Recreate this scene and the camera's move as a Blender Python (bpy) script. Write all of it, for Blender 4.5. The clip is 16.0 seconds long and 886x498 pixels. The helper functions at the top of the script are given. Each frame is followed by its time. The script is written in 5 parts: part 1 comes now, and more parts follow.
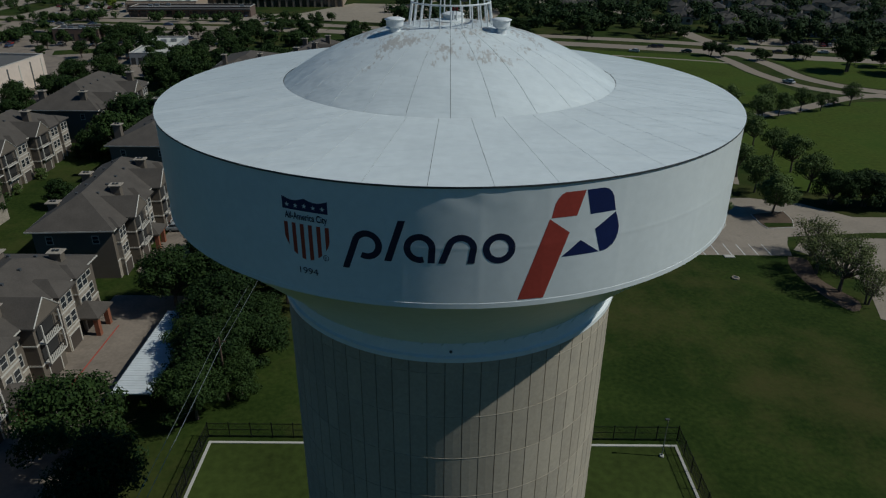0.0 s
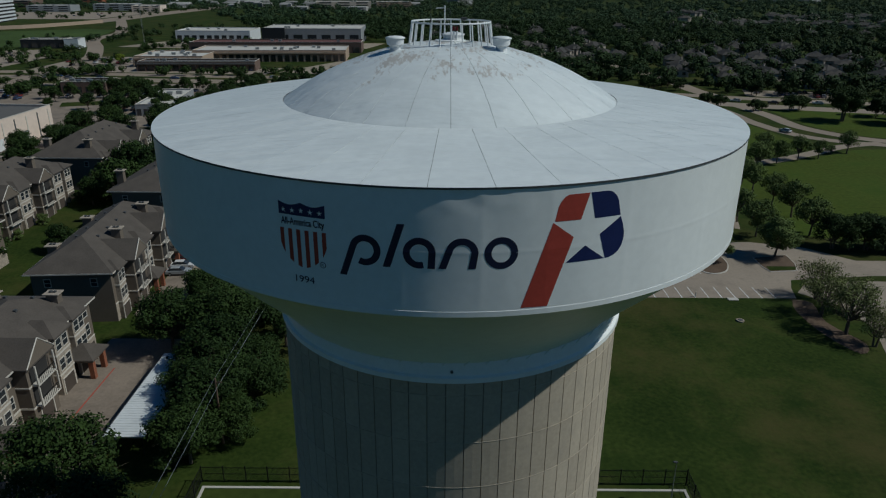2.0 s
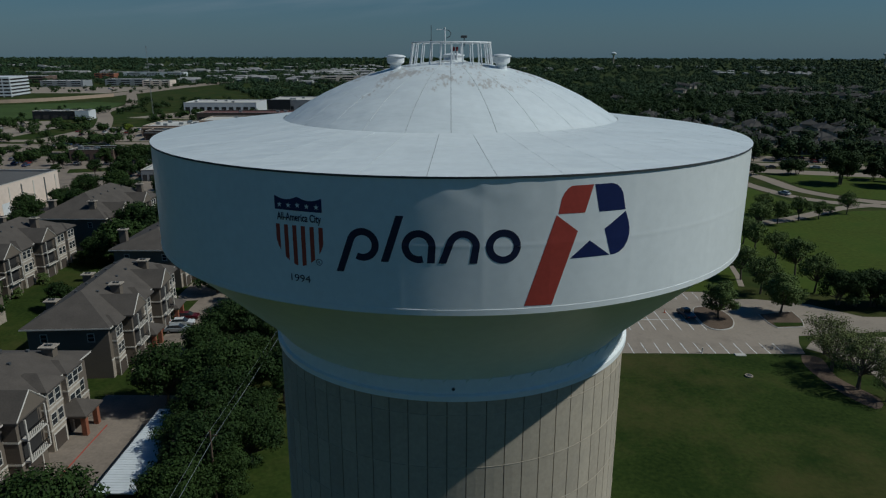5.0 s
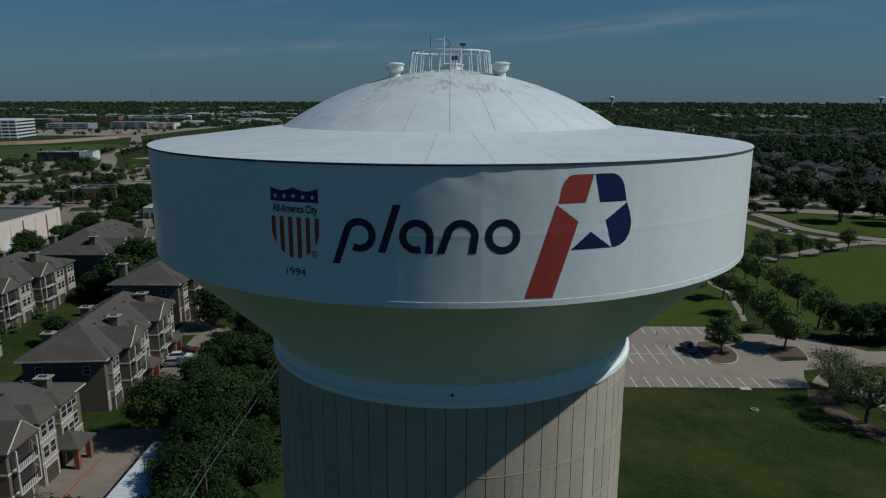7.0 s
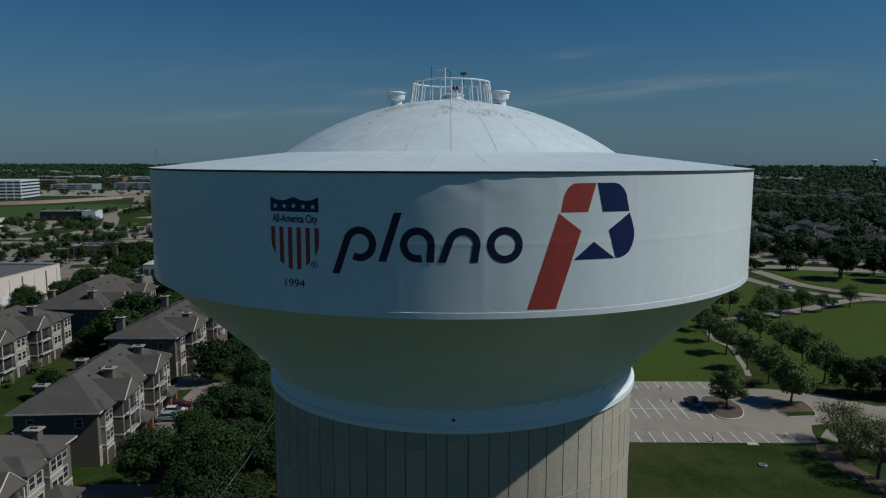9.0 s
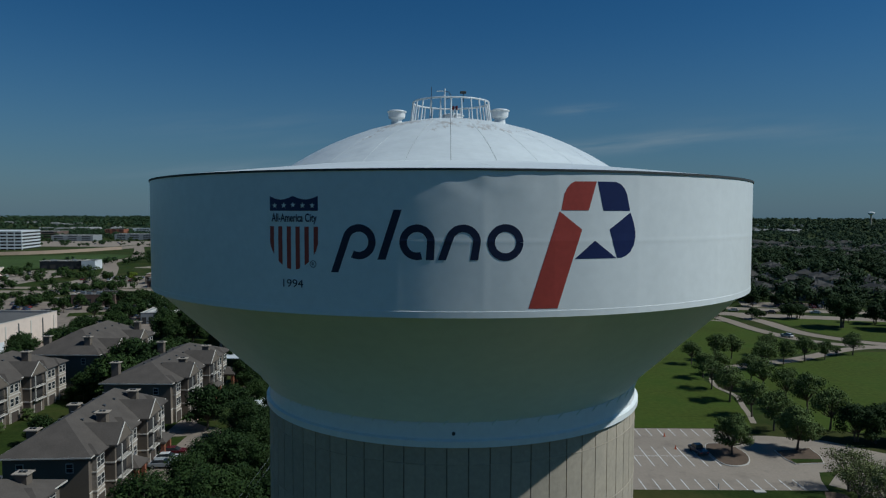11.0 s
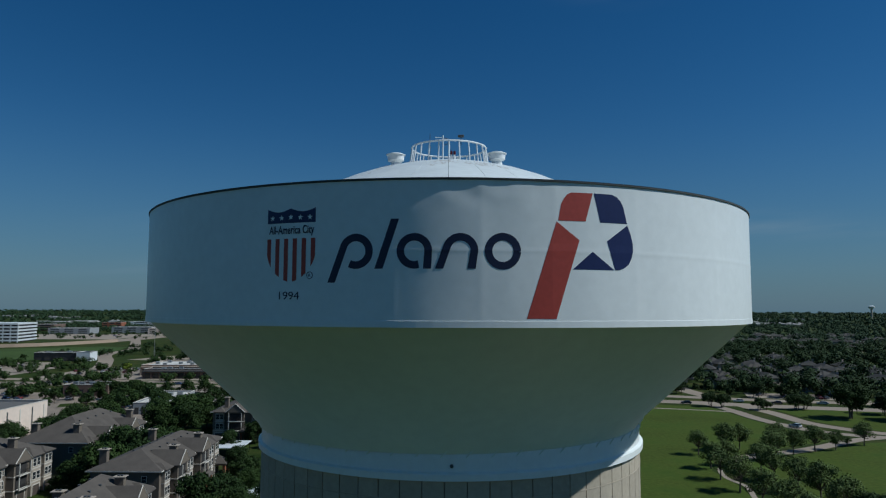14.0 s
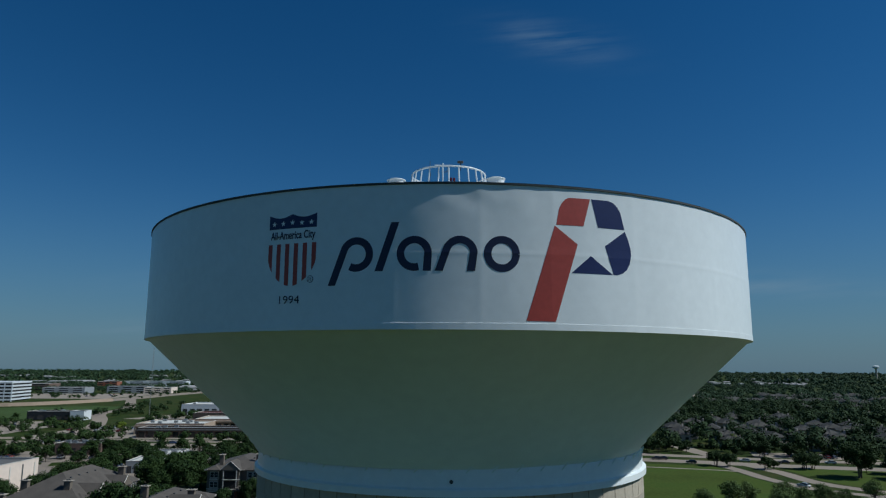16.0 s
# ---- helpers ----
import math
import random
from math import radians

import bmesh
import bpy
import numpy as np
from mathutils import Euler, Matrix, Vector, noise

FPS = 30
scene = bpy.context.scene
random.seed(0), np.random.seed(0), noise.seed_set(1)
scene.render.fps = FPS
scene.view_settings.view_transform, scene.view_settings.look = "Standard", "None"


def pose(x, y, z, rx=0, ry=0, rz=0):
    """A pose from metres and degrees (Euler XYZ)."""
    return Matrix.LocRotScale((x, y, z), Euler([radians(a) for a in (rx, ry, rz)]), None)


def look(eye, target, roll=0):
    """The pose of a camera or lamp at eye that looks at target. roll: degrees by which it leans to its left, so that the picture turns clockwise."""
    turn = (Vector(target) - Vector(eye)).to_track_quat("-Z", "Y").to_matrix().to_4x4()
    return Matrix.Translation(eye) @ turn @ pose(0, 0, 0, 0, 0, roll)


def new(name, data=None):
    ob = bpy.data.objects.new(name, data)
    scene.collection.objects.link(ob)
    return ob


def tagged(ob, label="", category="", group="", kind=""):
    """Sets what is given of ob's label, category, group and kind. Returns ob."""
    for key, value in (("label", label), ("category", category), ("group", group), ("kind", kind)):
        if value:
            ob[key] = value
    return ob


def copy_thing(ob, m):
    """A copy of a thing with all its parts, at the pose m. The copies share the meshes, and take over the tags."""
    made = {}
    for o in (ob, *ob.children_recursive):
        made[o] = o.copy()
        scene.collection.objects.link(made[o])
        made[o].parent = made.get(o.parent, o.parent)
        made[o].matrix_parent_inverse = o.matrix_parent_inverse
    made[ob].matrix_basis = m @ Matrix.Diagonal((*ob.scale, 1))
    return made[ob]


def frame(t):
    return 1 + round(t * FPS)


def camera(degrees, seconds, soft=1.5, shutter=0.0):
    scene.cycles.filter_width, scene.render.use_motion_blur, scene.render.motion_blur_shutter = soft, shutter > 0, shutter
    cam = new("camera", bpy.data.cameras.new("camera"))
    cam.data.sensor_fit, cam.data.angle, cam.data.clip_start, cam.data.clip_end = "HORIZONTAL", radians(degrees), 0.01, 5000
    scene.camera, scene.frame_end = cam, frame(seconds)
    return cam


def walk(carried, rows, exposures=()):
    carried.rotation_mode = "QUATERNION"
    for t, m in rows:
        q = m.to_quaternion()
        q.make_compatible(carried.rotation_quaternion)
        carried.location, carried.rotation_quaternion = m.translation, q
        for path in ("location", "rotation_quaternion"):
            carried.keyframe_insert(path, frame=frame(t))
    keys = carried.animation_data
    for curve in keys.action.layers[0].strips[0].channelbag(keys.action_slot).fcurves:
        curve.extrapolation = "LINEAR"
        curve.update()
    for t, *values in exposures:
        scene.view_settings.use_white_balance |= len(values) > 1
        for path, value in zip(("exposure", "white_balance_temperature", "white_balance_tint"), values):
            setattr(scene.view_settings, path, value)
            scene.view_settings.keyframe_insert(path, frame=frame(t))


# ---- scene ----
cam = camera(65.25, 16.0, 1.2)
# seconds, x, y, z, yaw, pitch, roll
ROWS = [
    (0.0, -0.246, -35.099, 52.947, 0.013, -25.843, -0.468),
    (0.5, -0.239, -35.079, 52.513, 0.027, -24.736, -0.454),
    (1.0, -0.235, -35.079, 52.073, 0.059, -23.662, -0.421),
    (1.5, -0.221, -35.097, 51.630, 0.107, -22.575, -0.384),
    (2.0, -0.215, -35.099, 51.204, 0.134, -21.512, -0.339),
    (2.5, -0.204, -35.127, 50.777, 0.199, -20.413, -0.260),
    (3.0, -0.182, -35.134, 50.336, 0.260, -19.303, -0.206),
    (3.5, -0.167, -35.182, 49.910, 0.312, -18.226, -0.139),
    (4.0, -0.169, -35.203, 49.484, 0.319, -17.303, -0.129),
    (6.5, -0.066, -35.180, 47.368, 0.410, -13.317, -0.094),
    (7.0, -0.057, -35.171, 46.945, 0.419, -12.288, -0.101),
    (7.5, -0.065, -35.167, 46.547, 0.414, -11.252, -0.095),
    (8.0, -0.079, -35.155, 46.114, 0.422, -10.044, -0.087),
    (8.5, -0.083, -35.181, 45.707, 0.428, -8.603, -0.100),
    (9.0, -0.099, -35.162, 45.289, 0.421, -7.244, -0.124),
    (11.5, -0.111, -35.103, 43.159, 0.385, -1.651, -0.181),
    (12.0, -0.100, -35.071, 42.727, 0.383, -0.230, -0.181),
    (12.5, -0.078, -35.056, 42.303, 0.386, 1.044, -0.168),
    (13.0, -0.059, -35.047, 41.867, 0.379, 2.317, -0.142),
    (13.5, -0.051, -35.044, 41.425, 0.384, 3.595, -0.140),
    (14.0, -0.036, -35.019, 40.969, 0.367, 4.893, -0.189),
    (14.5, -0.019, -35.001, 40.532, 0.350, 6.179, -0.193),
    (15.0, -0.008, -34.985, 40.097, 0.363, 7.472, -0.203),
    (15.5, -0.021, -34.984, 39.652, 0.362, 8.614, -0.217),
    (16.0, -0.022, -35.007, 39.219, 0.376, 9.793, -0.235),
]
EXPOSURES = [(0.0, -0.08, 5760, 1.5), (4.0, 0.0, 5700, 1.5), (9.0, 0.2, 5560, 2), (12.5, 0.42, 5450, 2.5), (16.0, 0.58, 5400, 2.5)]
walk(cam, [(t, pose(x, y, z, 90 + pitch, 0, yaw) @ pose(0, 0, 0, 0, 0, -roll)) for t, x, y, z, yaw, pitch, roll in ROWS], EXPOSURES)

# ---- light ----
SUN_TO = Vector((0.995, -0.1, 1.02)).normalized()
world = bpy.data.worlds.new("sky")
scene.world = world
world.use_nodes = True
wt = world.node_tree
wt.nodes.clear()
w_out = wt.nodes.new("ShaderNodeOutputWorld")
w_bg = wt.nodes.new("ShaderNodeBackground")
w_sky = wt.nodes.new("ShaderNodeTexSky")
w_sky.sky_type, w_sky.sun_disc = "NISHITA", False
w_sky.sun_elevation, w_sky.sun_rotation = radians(45.5), radians(95.7)
w_sky.air_density, w_sky.dust_density, w_sky.ozone_density, w_sky.altitude = 1.0, 0.1, 4.0, 200
w_bg.inputs["Strength"].default_value = 0.0298
# thin cirrus streaks: slopes of the sky direction, across and up
w_co = wt.nodes.new("ShaderNodeTexCoord")
w_sep = wt.nodes.new("ShaderNodeSeparateXYZ")
wt.links.new(w_co.outputs["Generated"], w_sep.inputs[0])


def w_math(op, a, b=None, c=None):
    n = wt.nodes.new("ShaderNodeMath")
    n.operation = op
    for k, v in enumerate((a, b, c)):
        if v is None:
            continue
        if isinstance(v, (int, float)):
            n.inputs[k].default_value = v
        else:
            wt.links.new(v, n.inputs[k])
    return n.outputs[0]


w_ahead = w_math("MAXIMUM", w_math("ABSOLUTE", w_sep.outputs["Y"]), 0.05)
w_u = w_math("DIVIDE", w_sep.outputs["X"], w_ahead)
w_v = w_math("DIVIDE", w_sep.outputs["Z"], w_ahead)
w_wisp = None
# across, up, half length, half height, tilt, strength
for cx, cz, ln, ht, tilt, power in ((0.28, 0.102, 0.15, 0.013, 0.10, 0.95), (0.08, 0.080, 0.22, 0.010, 0.14, 0.6), (0.195, 0.148, 0.05, 0.008, 0.05, 0.9), (-0.24, 0.066, 0.26, 0.012, 0.05, 0.7), (-0.10, 0.095, 0.14, 0.010, -0.02, 0.5),
                                    (0.165, 0.500, 0.10, 0.030, -0.18, 0.36), (-0.30, 0.125, 0.2, 0.02, 0.04, 0.2), (0.5, 0.12, 0.2, 0.02, -0.05, 0.25)):
    du, dv = w_math("SUBTRACT", w_u, cx), w_math("SUBTRACT", w_v, cz)
    along = w_math("DIVIDE", w_math("MULTIPLY_ADD", dv, tilt, du), ln)
    over = w_math("DIVIDE", w_math("MULTIPLY_ADD", du, -tilt, dv), ht)
    far = w_math("ADD", w_math("MULTIPLY", along, along), w_math("MULTIPLY", over, over))
    soft = w_math("MULTIPLY", w_math("EXPONENT", w_math("MULTIPLY", far, -1.3)), power)
    w_wisp = soft if w_wisp is None else w_math("ADD", w_wisp, soft)
w_flat = wt.nodes.new("ShaderNodeCombineXYZ")
wt.links.new(w_u, w_flat.inputs[0])
wt.links.new(w_math("MULTIPLY_ADD", w_u, -0.9, w_math("MULTIPLY", w_v, 9.0)), w_flat.inputs[1])
w_noise = wt.nodes.new("ShaderNodeTexNoise")
w_noise.inputs["Scale"].default_value, w_noise.inputs["Detail"].default_value = 7.0, 7.0
wt.links.new(w_flat.outputs[0], w_noise.inputs["Vector"])
w_ramp = wt.nodes.new("ShaderNodeValToRGB")
w_ramp.color_ramp.elements[0].position, w_ramp.color_ramp.elements[1].position = 0.34, 0.74
wt.links.new(w_noise.outputs["Fac"], w_ramp.inputs["Fac"])
w_mix = wt.nodes.new("ShaderNodeMixRGB")
w_mix.inputs["Color2"].default_value = (4.6, 5.8, 6.6, 1)
wt.links.new(w_math("MULTIPLY", w_ramp.outputs["Color"], w_wisp), w_mix.inputs["Fac"])
w_sat = wt.nodes.new("ShaderNodeHueSaturation")
w_sat.inputs["Saturation"].default_value = 1.28
wt.links.new(w_sky.outputs["Color"], w_sat.inputs["Color"])
# pale blue haze low over the horizon
w_low = wt.nodes.new("ShaderNodeMapRange")
w_low.interpolation_type = "SMOOTHSTEP"
w_low.inputs["From Min"].default_value, w_low.inputs["From Max"].default_value = -0.12, 0.27
wt.links.new(w_sep.outputs["Z"], w_low.inputs["Value"])
w_haze = wt.nodes.new("ShaderNodeMixRGB")
w_haze.inputs["Color1"].default_value = (1.45, 2.95, 4.2, 1)
wt.links.new(w_low.outputs["Result"], w_haze.inputs["Fac"])
wt.links.new(w_sat.outputs["Color"], w_haze.inputs["Color2"])
wt.links.new(w_haze.outputs["Color"], w_mix.inputs["Color1"])
wt.links.new(w_mix.outputs["Color"], w_bg.inputs["Color"])
wt.links.new(w_bg.outputs["Background"], w_out.inputs["Surface"])
sun = new("sun", bpy.data.lights.new("sun", "SUN"))
sun.data.energy, sun.data.angle, sun.data.color = 2.6, radians(0.53), (1.0, 0.93, 0.82)
sun.matrix_world = look(SUN_TO * 200, (0, 0, 0))


# ---- materials ----
def material(name, color, rough=0.7, metal=0.0, vary=0.15, grain=8.0, patch=0.4, bump=0.0, tint=None, each=0.0, spec=0.4):
    """A surface with fine grain, larger patches (both per metre), relief, and a change from piece to piece."""
    m = bpy.data.materials.new(name)
    m.use_nodes = True
    t = m.node_tree
    b = t.nodes["Principled BSDF"]
    b.inputs["Roughness"].default_value, b.inputs["Metallic"].default_value = rough, metal
    b.inputs["Specular IOR Level"].default_value = spec
    geo = t.nodes.new("ShaderNodeNewGeometry")
    fine = t.nodes.new("ShaderNodeTexNoise")
    fine.inputs["Scale"].default_value, fine.inputs["Detail"].default_value = grain, 5
    wide = t.nodes.new("ShaderNodeTexNoise")
    wide.inputs["Scale"].default_value, wide.inputs["Detail"].default_value = patch, 3
    for n in (fine, wide):
        t.links.new(geo.outputs["Position"], n.inputs["Vector"])
    add = t.nodes.new("ShaderNodeMath")
    add.operation = "ADD"
    t.links.new(fine.outputs["Fac"], add.inputs[0])
    t.links.new(wide.outputs["Fac"], add.inputs[1])
    last = add.outputs[0]
    if each:
        info = t.nodes.new("ShaderNodeObjectInfo")
        scale = t.nodes.new("ShaderNodeMath")
        scale.operation = "MULTIPLY_ADD"
        scale.inputs[1].default_value, scale.inputs[2].default_value = each, -each / 2
        t.links.new(info.outputs["Random"], scale.inputs[0])
        more = t.nodes.new("ShaderNodeMath")
        more.operation = "ADD"
        t.links.new(last, more.inputs[0])
        t.links.new(scale.outputs[0], more.inputs[1])
        last = more.outputs[0]
    span = t.nodes.new("ShaderNodeMapRange")
    span.inputs["From Min"].default_value, span.inputs["From Max"].default_value = 0.65, 1.35
    t.links.new(last, span.inputs["Value"])
    ramp = t.nodes.new("ShaderNodeMixRGB")
    dark = [c * (1 - vary) for c in color]
    light = [min(1, c * (1 + vary)) for c in (tint or color)]
    ramp.inputs["Color1"].default_value, ramp.inputs["Color2"].default_value = (*dark, 1), (*light, 1)
    t.links.new(span.outputs["Result"], ramp.inputs["Fac"])
    t.links.new(ramp.outputs["Color"], b.inputs["Base Color"])
    if bump:
        bp = t.nodes.new("ShaderNodeBump")
        bp.inputs["Strength"].default_value, bp.inputs["Distance"].default_value = min(1, bump), 0.05
        t.links.new(fine.outputs["Fac"], bp.inputs["Height"])
        t.links.new(bp.outputs["Normal"], b.inputs["Normal"])
    return m


WHITE_PAINT = material("white tank paint", (0.79, 0.81, 0.80), 0.34, vary=0.05, grain=3, patch=0.35, bump=0.02)
CONE_PAINT = material("pale green-grey tank paint", (0.74, 0.80, 0.72), 0.42, vary=0.05, grain=2, patch=0.3, bump=0.02)
SEAM_DARK = material("dark seam", (0.06, 0.065, 0.07), 0.8, vary=0.3)
NAVY = material("navy paint", (0.012, 0.02, 0.09), 0.4, vary=0.12, grain=6)
LETTER = material("near black navy paint", (0.011, 0.015, 0.048), 0.4, vary=0.12, grain=6)
RED = material("red paint", (0.36, 0.055, 0.04), 0.45, vary=0.12, grain=6)
STEEL_WHITE = material("white railing paint", (0.75, 0.76, 0.76), 0.4, vary=0.08, grain=9)
CONCRETE = material("cast concrete", (0.42, 0.36, 0.28), 0.9, vary=0.13, grain=5, patch=0.5, bump=0.15, each=0.45)
JOINT = material("recessed joint", (0.22, 0.19, 0.16), 0.95, vary=0.2)
GRASS = material("mown grass", (0.019, 0.037, 0.005), 0.95, vary=0.3, grain=1.6, patch=0.09, bump=0.5, tint=(0.034, 0.050, 0.009), spec=0.1)
PAVING = material("light concrete paving", (0.285, 0.236, 0.185), 0.9, vary=0.14, grain=2.2, patch=0.12, bump=0.1)
ROAD = material("worn concrete road", (0.26, 0.21, 0.162), 0.9, vary=0.12, grain=1.5, patch=0.05)
LINE = material("white line paint", (0.75, 0.75, 0.72), 0.8, vary=0.12, grain=12)


def patchy(m, colour, scale, lo, hi, most):
    """Lay broad dry patches over a ground material."""
    t = m.node_tree
    b = t.nodes["Principled BSDF"]
    under = b.inputs["Base Color"].links[0].from_socket
    geo = t.nodes.new("ShaderNodeNewGeometry")
    n = t.nodes.new("ShaderNodeTexNoise")
    n.inputs["Scale"].default_value, n.inputs["Detail"].default_value, n.inputs["Roughness"].default_value = scale, 9, 0.68
    t.links.new(geo.outputs["Position"], n.inputs["Vector"])
    r = t.nodes.new("ShaderNodeMapRange")
    r.inputs["From Min"].default_value, r.inputs["From Max"].default_value, r.inputs["To Max"].default_value = lo, hi, most
    t.links.new(n.outputs["Fac"], r.inputs["Value"])
    mix = t.nodes.new("ShaderNodeMixRGB")
    mix.inputs["Color2"].default_value = (*colour, 1)
    t.links.new(r.outputs["Result"], mix.inputs["Fac"])
    t.links.new(under, mix.inputs["Color1"])
    t.links.new(mix.outputs["Color"], b.inputs["Base Color"])


patchy(GRASS, (0.062, 0.056, 0.018), 0.045, 0.46, 0.66, 0.85)
patchy(GRASS, (0.014, 0.030, 0.004), 0.16, 0.5, 0.72, 0.8)
patchy(PAVING, (0.165, 0.135, 0.105), 0.22, 0.52, 0.74, 0.7)
patchy(CONCRETE, (0.27, 0.24, 0.20), 0.5, 0.5, 0.75, 0.6)


def worn_roof():
    """White roof paint, chalky, with brown primer showing in scraped patches near the top of the dome."""
    m = material("worn white roof paint", (0.69, 0.73, 0.73), 0.38, vary=0.06, grain=2.5, patch=0.5, bump=0.02)
    t = m.node_tree
    b = t.nodes["Principled BSDF"]
    under = b.inputs["Base Color"].links[0].from_socket
    geo = t.nodes.new("ShaderNodeNewGeometry")
    sep = t.nodes.new("ShaderNodeSeparateXYZ")
    t.links.new(geo.outputs["Position"], sep.inputs[0])
    stretch = t.nodes.new("ShaderNodeMapping")
    stretch.inputs["Scale"].default_value = (2.6, 0.9, 0.9)
    t.links.new(geo.outputs["Position"], stretch.inputs["Vector"])
    fine = t.nodes.new("ShaderNodeTexNoise")
    fine.inputs["Scale"].default_value, fine.inputs["Detail"].default_value, fine.inputs["Roughness"].default_value = 2.2, 8, 0.7
    t.links.new(stretch.outputs["Vector"], fine.inputs["Vector"])
    wide = t.nodes.new("ShaderNodeTexNoise")
    wide.inputs["Scale"].default_value, wide.inputs["Detail"].default_value = 0.55, 2
    t.links.new(geo.outputs["Position"], wide.inputs["Vector"])
    height = t.nodes.new("ShaderNodeMapRange")
    height.inputs["From Min"].default_value, height.inputs["From Max"].default_value = 46.4, 47.75
    height.inputs["To Min"].default_value, height.inputs["To Max"].default_value = -0.22, 0.1
    t.links.new(sep.outputs["Z"], height.inputs["Value"])
    add = t.nodes.new("ShaderNodeMath")
    add.operation = "ADD"
    t.links.new(fine.outputs["Fac"], add.inputs[0])
    t.links.new(height.outputs["Result"], add.inputs[1])
    more = t.nodes.new("ShaderNodeMath")
    more.operation = "MULTIPLY_ADD"
    more.inputs[1].default_value = 0.75
    t.links.new(wide.outputs["Fac"], more.inputs[0])
    t.links.new(add.outputs[0], more.inputs[2])
    mask = t.nodes.new("ShaderNodeMapRange")
    mask.inputs["From Min"].default_value, mask.inputs["From Max"].default_value = 0.945, 1.04
    mask.inputs["To Max"].default_value = 0.75
    t.links.new(more.outputs[0], mask.inputs["Value"])
    # shallow dents in the plates, and brushed streaks of chalky paint
    streak = t.nodes.new("ShaderNodeMapping")
    streak.inputs["Rotation"].default_value = (0, 0, radians(35))
    streak.inputs["Scale"].default_value = (0.28, 1.1, 1.0)
    t.links.new(geo.outputs["Position"], streak.inputs["Vector"])
    dents = t.nodes.new("ShaderNodeTexNoise")
    dents.inputs["Scale"].default_value, dents.inputs["Detail"].default_value = 1.0, 3
    t.links.new(streak.outputs["Vector"], dents.inputs["Vector"])
    press = t.nodes.new("ShaderNodeBump")
    press.inputs["Strength"].default_value, press.inputs["Distance"].default_value = 1.0, 0.16
    t.links.new(dents.outputs["Fac"], press.inputs["Height"])
    t.links.new(press.outputs["Normal"], b.inputs["Normal"])
    mix = t.nodes.new("ShaderNodeMixRGB")
    mix.inputs["Color2"].default_value = (0.41, 0.37, 0.325, 1)
    t.links.new(mask.outputs["Result"], mix.inputs["Fac"])
    t.links.new(under, mix.inputs["Color1"])
    t.links.new(mix.outputs["Color"], b.inputs["Base Color"])
    return m


ROOF_PAINT = worn_roof()


# ---- mesh helpers ----
def mesh_object(name, verts, faces, mat, parent=None, label="", smooth=False):
    me = bpy.data.meshes.new(name)
    me.from_pydata(verts, [], faces)
    me.materials.append(mat)
    if smooth:
        me.polygons.foreach_set("use_smooth", [True] * len(me.polygons))
    me.update()
    ob = new(name, me)
    if parent:
        ob.parent = parent
    if label:
        ob["label"] = label
    return ob


def part(name, bm, mat, parent=None, label="", smooth=False):
    me = bpy.data.meshes.new(name)
    bmesh.ops.recalc_face_normals(bm, faces=bm.faces)
    bm.to_mesh(me)
    bm.free()
    me.materials.append(mat)
    if smooth:
        me.polygons.foreach_set("use_smooth", [True] * len(me.polygons))
    ob = new(name, me)
    if parent:
        ob.parent = parent
    if label:
        ob["label"] = label
    return ob


def again(ob, m, parent):
    """Another piece on the same mesh."""
    o = new(ob.name.split(".")[0], ob.data)
    o.parent = parent
    o.matrix_local = m
    if "label" in ob:
        o["label"] = ob["label"]
    return o


def thing(name, label, category, m=None, group="", kind=""):
    e = new(name)
    e.empty_display_size = 0.3
    if m is not None:
        e.matrix_world = m
    return tagged(e, label, category, group, kind)


def box(bm, x0, x1, y0, y1, z0, z1, m=None, bevel=0.0):
    co = [(x, y, z) for z in (z0, z1) for x, y in ((x0, y0), (x1, y0), (x1, y1), (x0, y1))]
    vs = [bm.verts.new(m @ Vector(c) if m else c) for c in co]
    fs = [bm.faces.new([vs[i] for i in f]) for f in ((3, 2, 1, 0), (4, 5, 6, 7), (0, 1, 5, 4), (1, 2, 6, 5), (2, 3, 7, 6), (3, 0, 4, 7))]
    if bevel:
        es = list({e for f in fs for e in f.edges})
        bmesh.ops.bevel(bm, geom=es, offset=bevel, segments=1, affect="EDGES")
    return bm


def boxes(*rows):
    bm = bmesh.new()
    for r in rows:
        box(bm, *r)
    return bm


def prism(bm, outline, z0, z1):
    """A slab from an outline in plan."""
    lo = [bm.verts.new((x, y, z0)) for x, y in outline]
    hi = [bm.verts.new((x, y, z1)) for x, y in outline]
    n = len(outline)
    bm.faces.new(hi)
    bm.faces.new(lo[::-1])
    for i in range(n):
        bm.faces.new((lo[i], lo[(i + 1) % n], hi[(i + 1) % n], hi[i]))
    return bm


def tube(bm, a, b, r0, r1=None, seg=8, caps=True):
    a, b = Vector(a), Vector(b)
    r1 = r0 if r1 is None else r1
    q = (b - a).to_track_quat("Z", "Y").to_matrix()
    rings = []
    for p, r in ((a, r0), (b, r1)):
        rings.append([bm.verts.new(p + q @ Vector((r * math.cos(2 * math.pi * i / seg), r * math.sin(2 * math.pi * i / seg), 0))) for i in range(seg)])
    for i in range(seg):
        bm.faces.new((rings[0][i], rings[0][(i + 1) % seg], rings[1][(i + 1) % seg], rings[1][i]))
    if caps:
        bm.faces.new(rings[0][::-1])
        bm.faces.new(rings[1])
    return bm


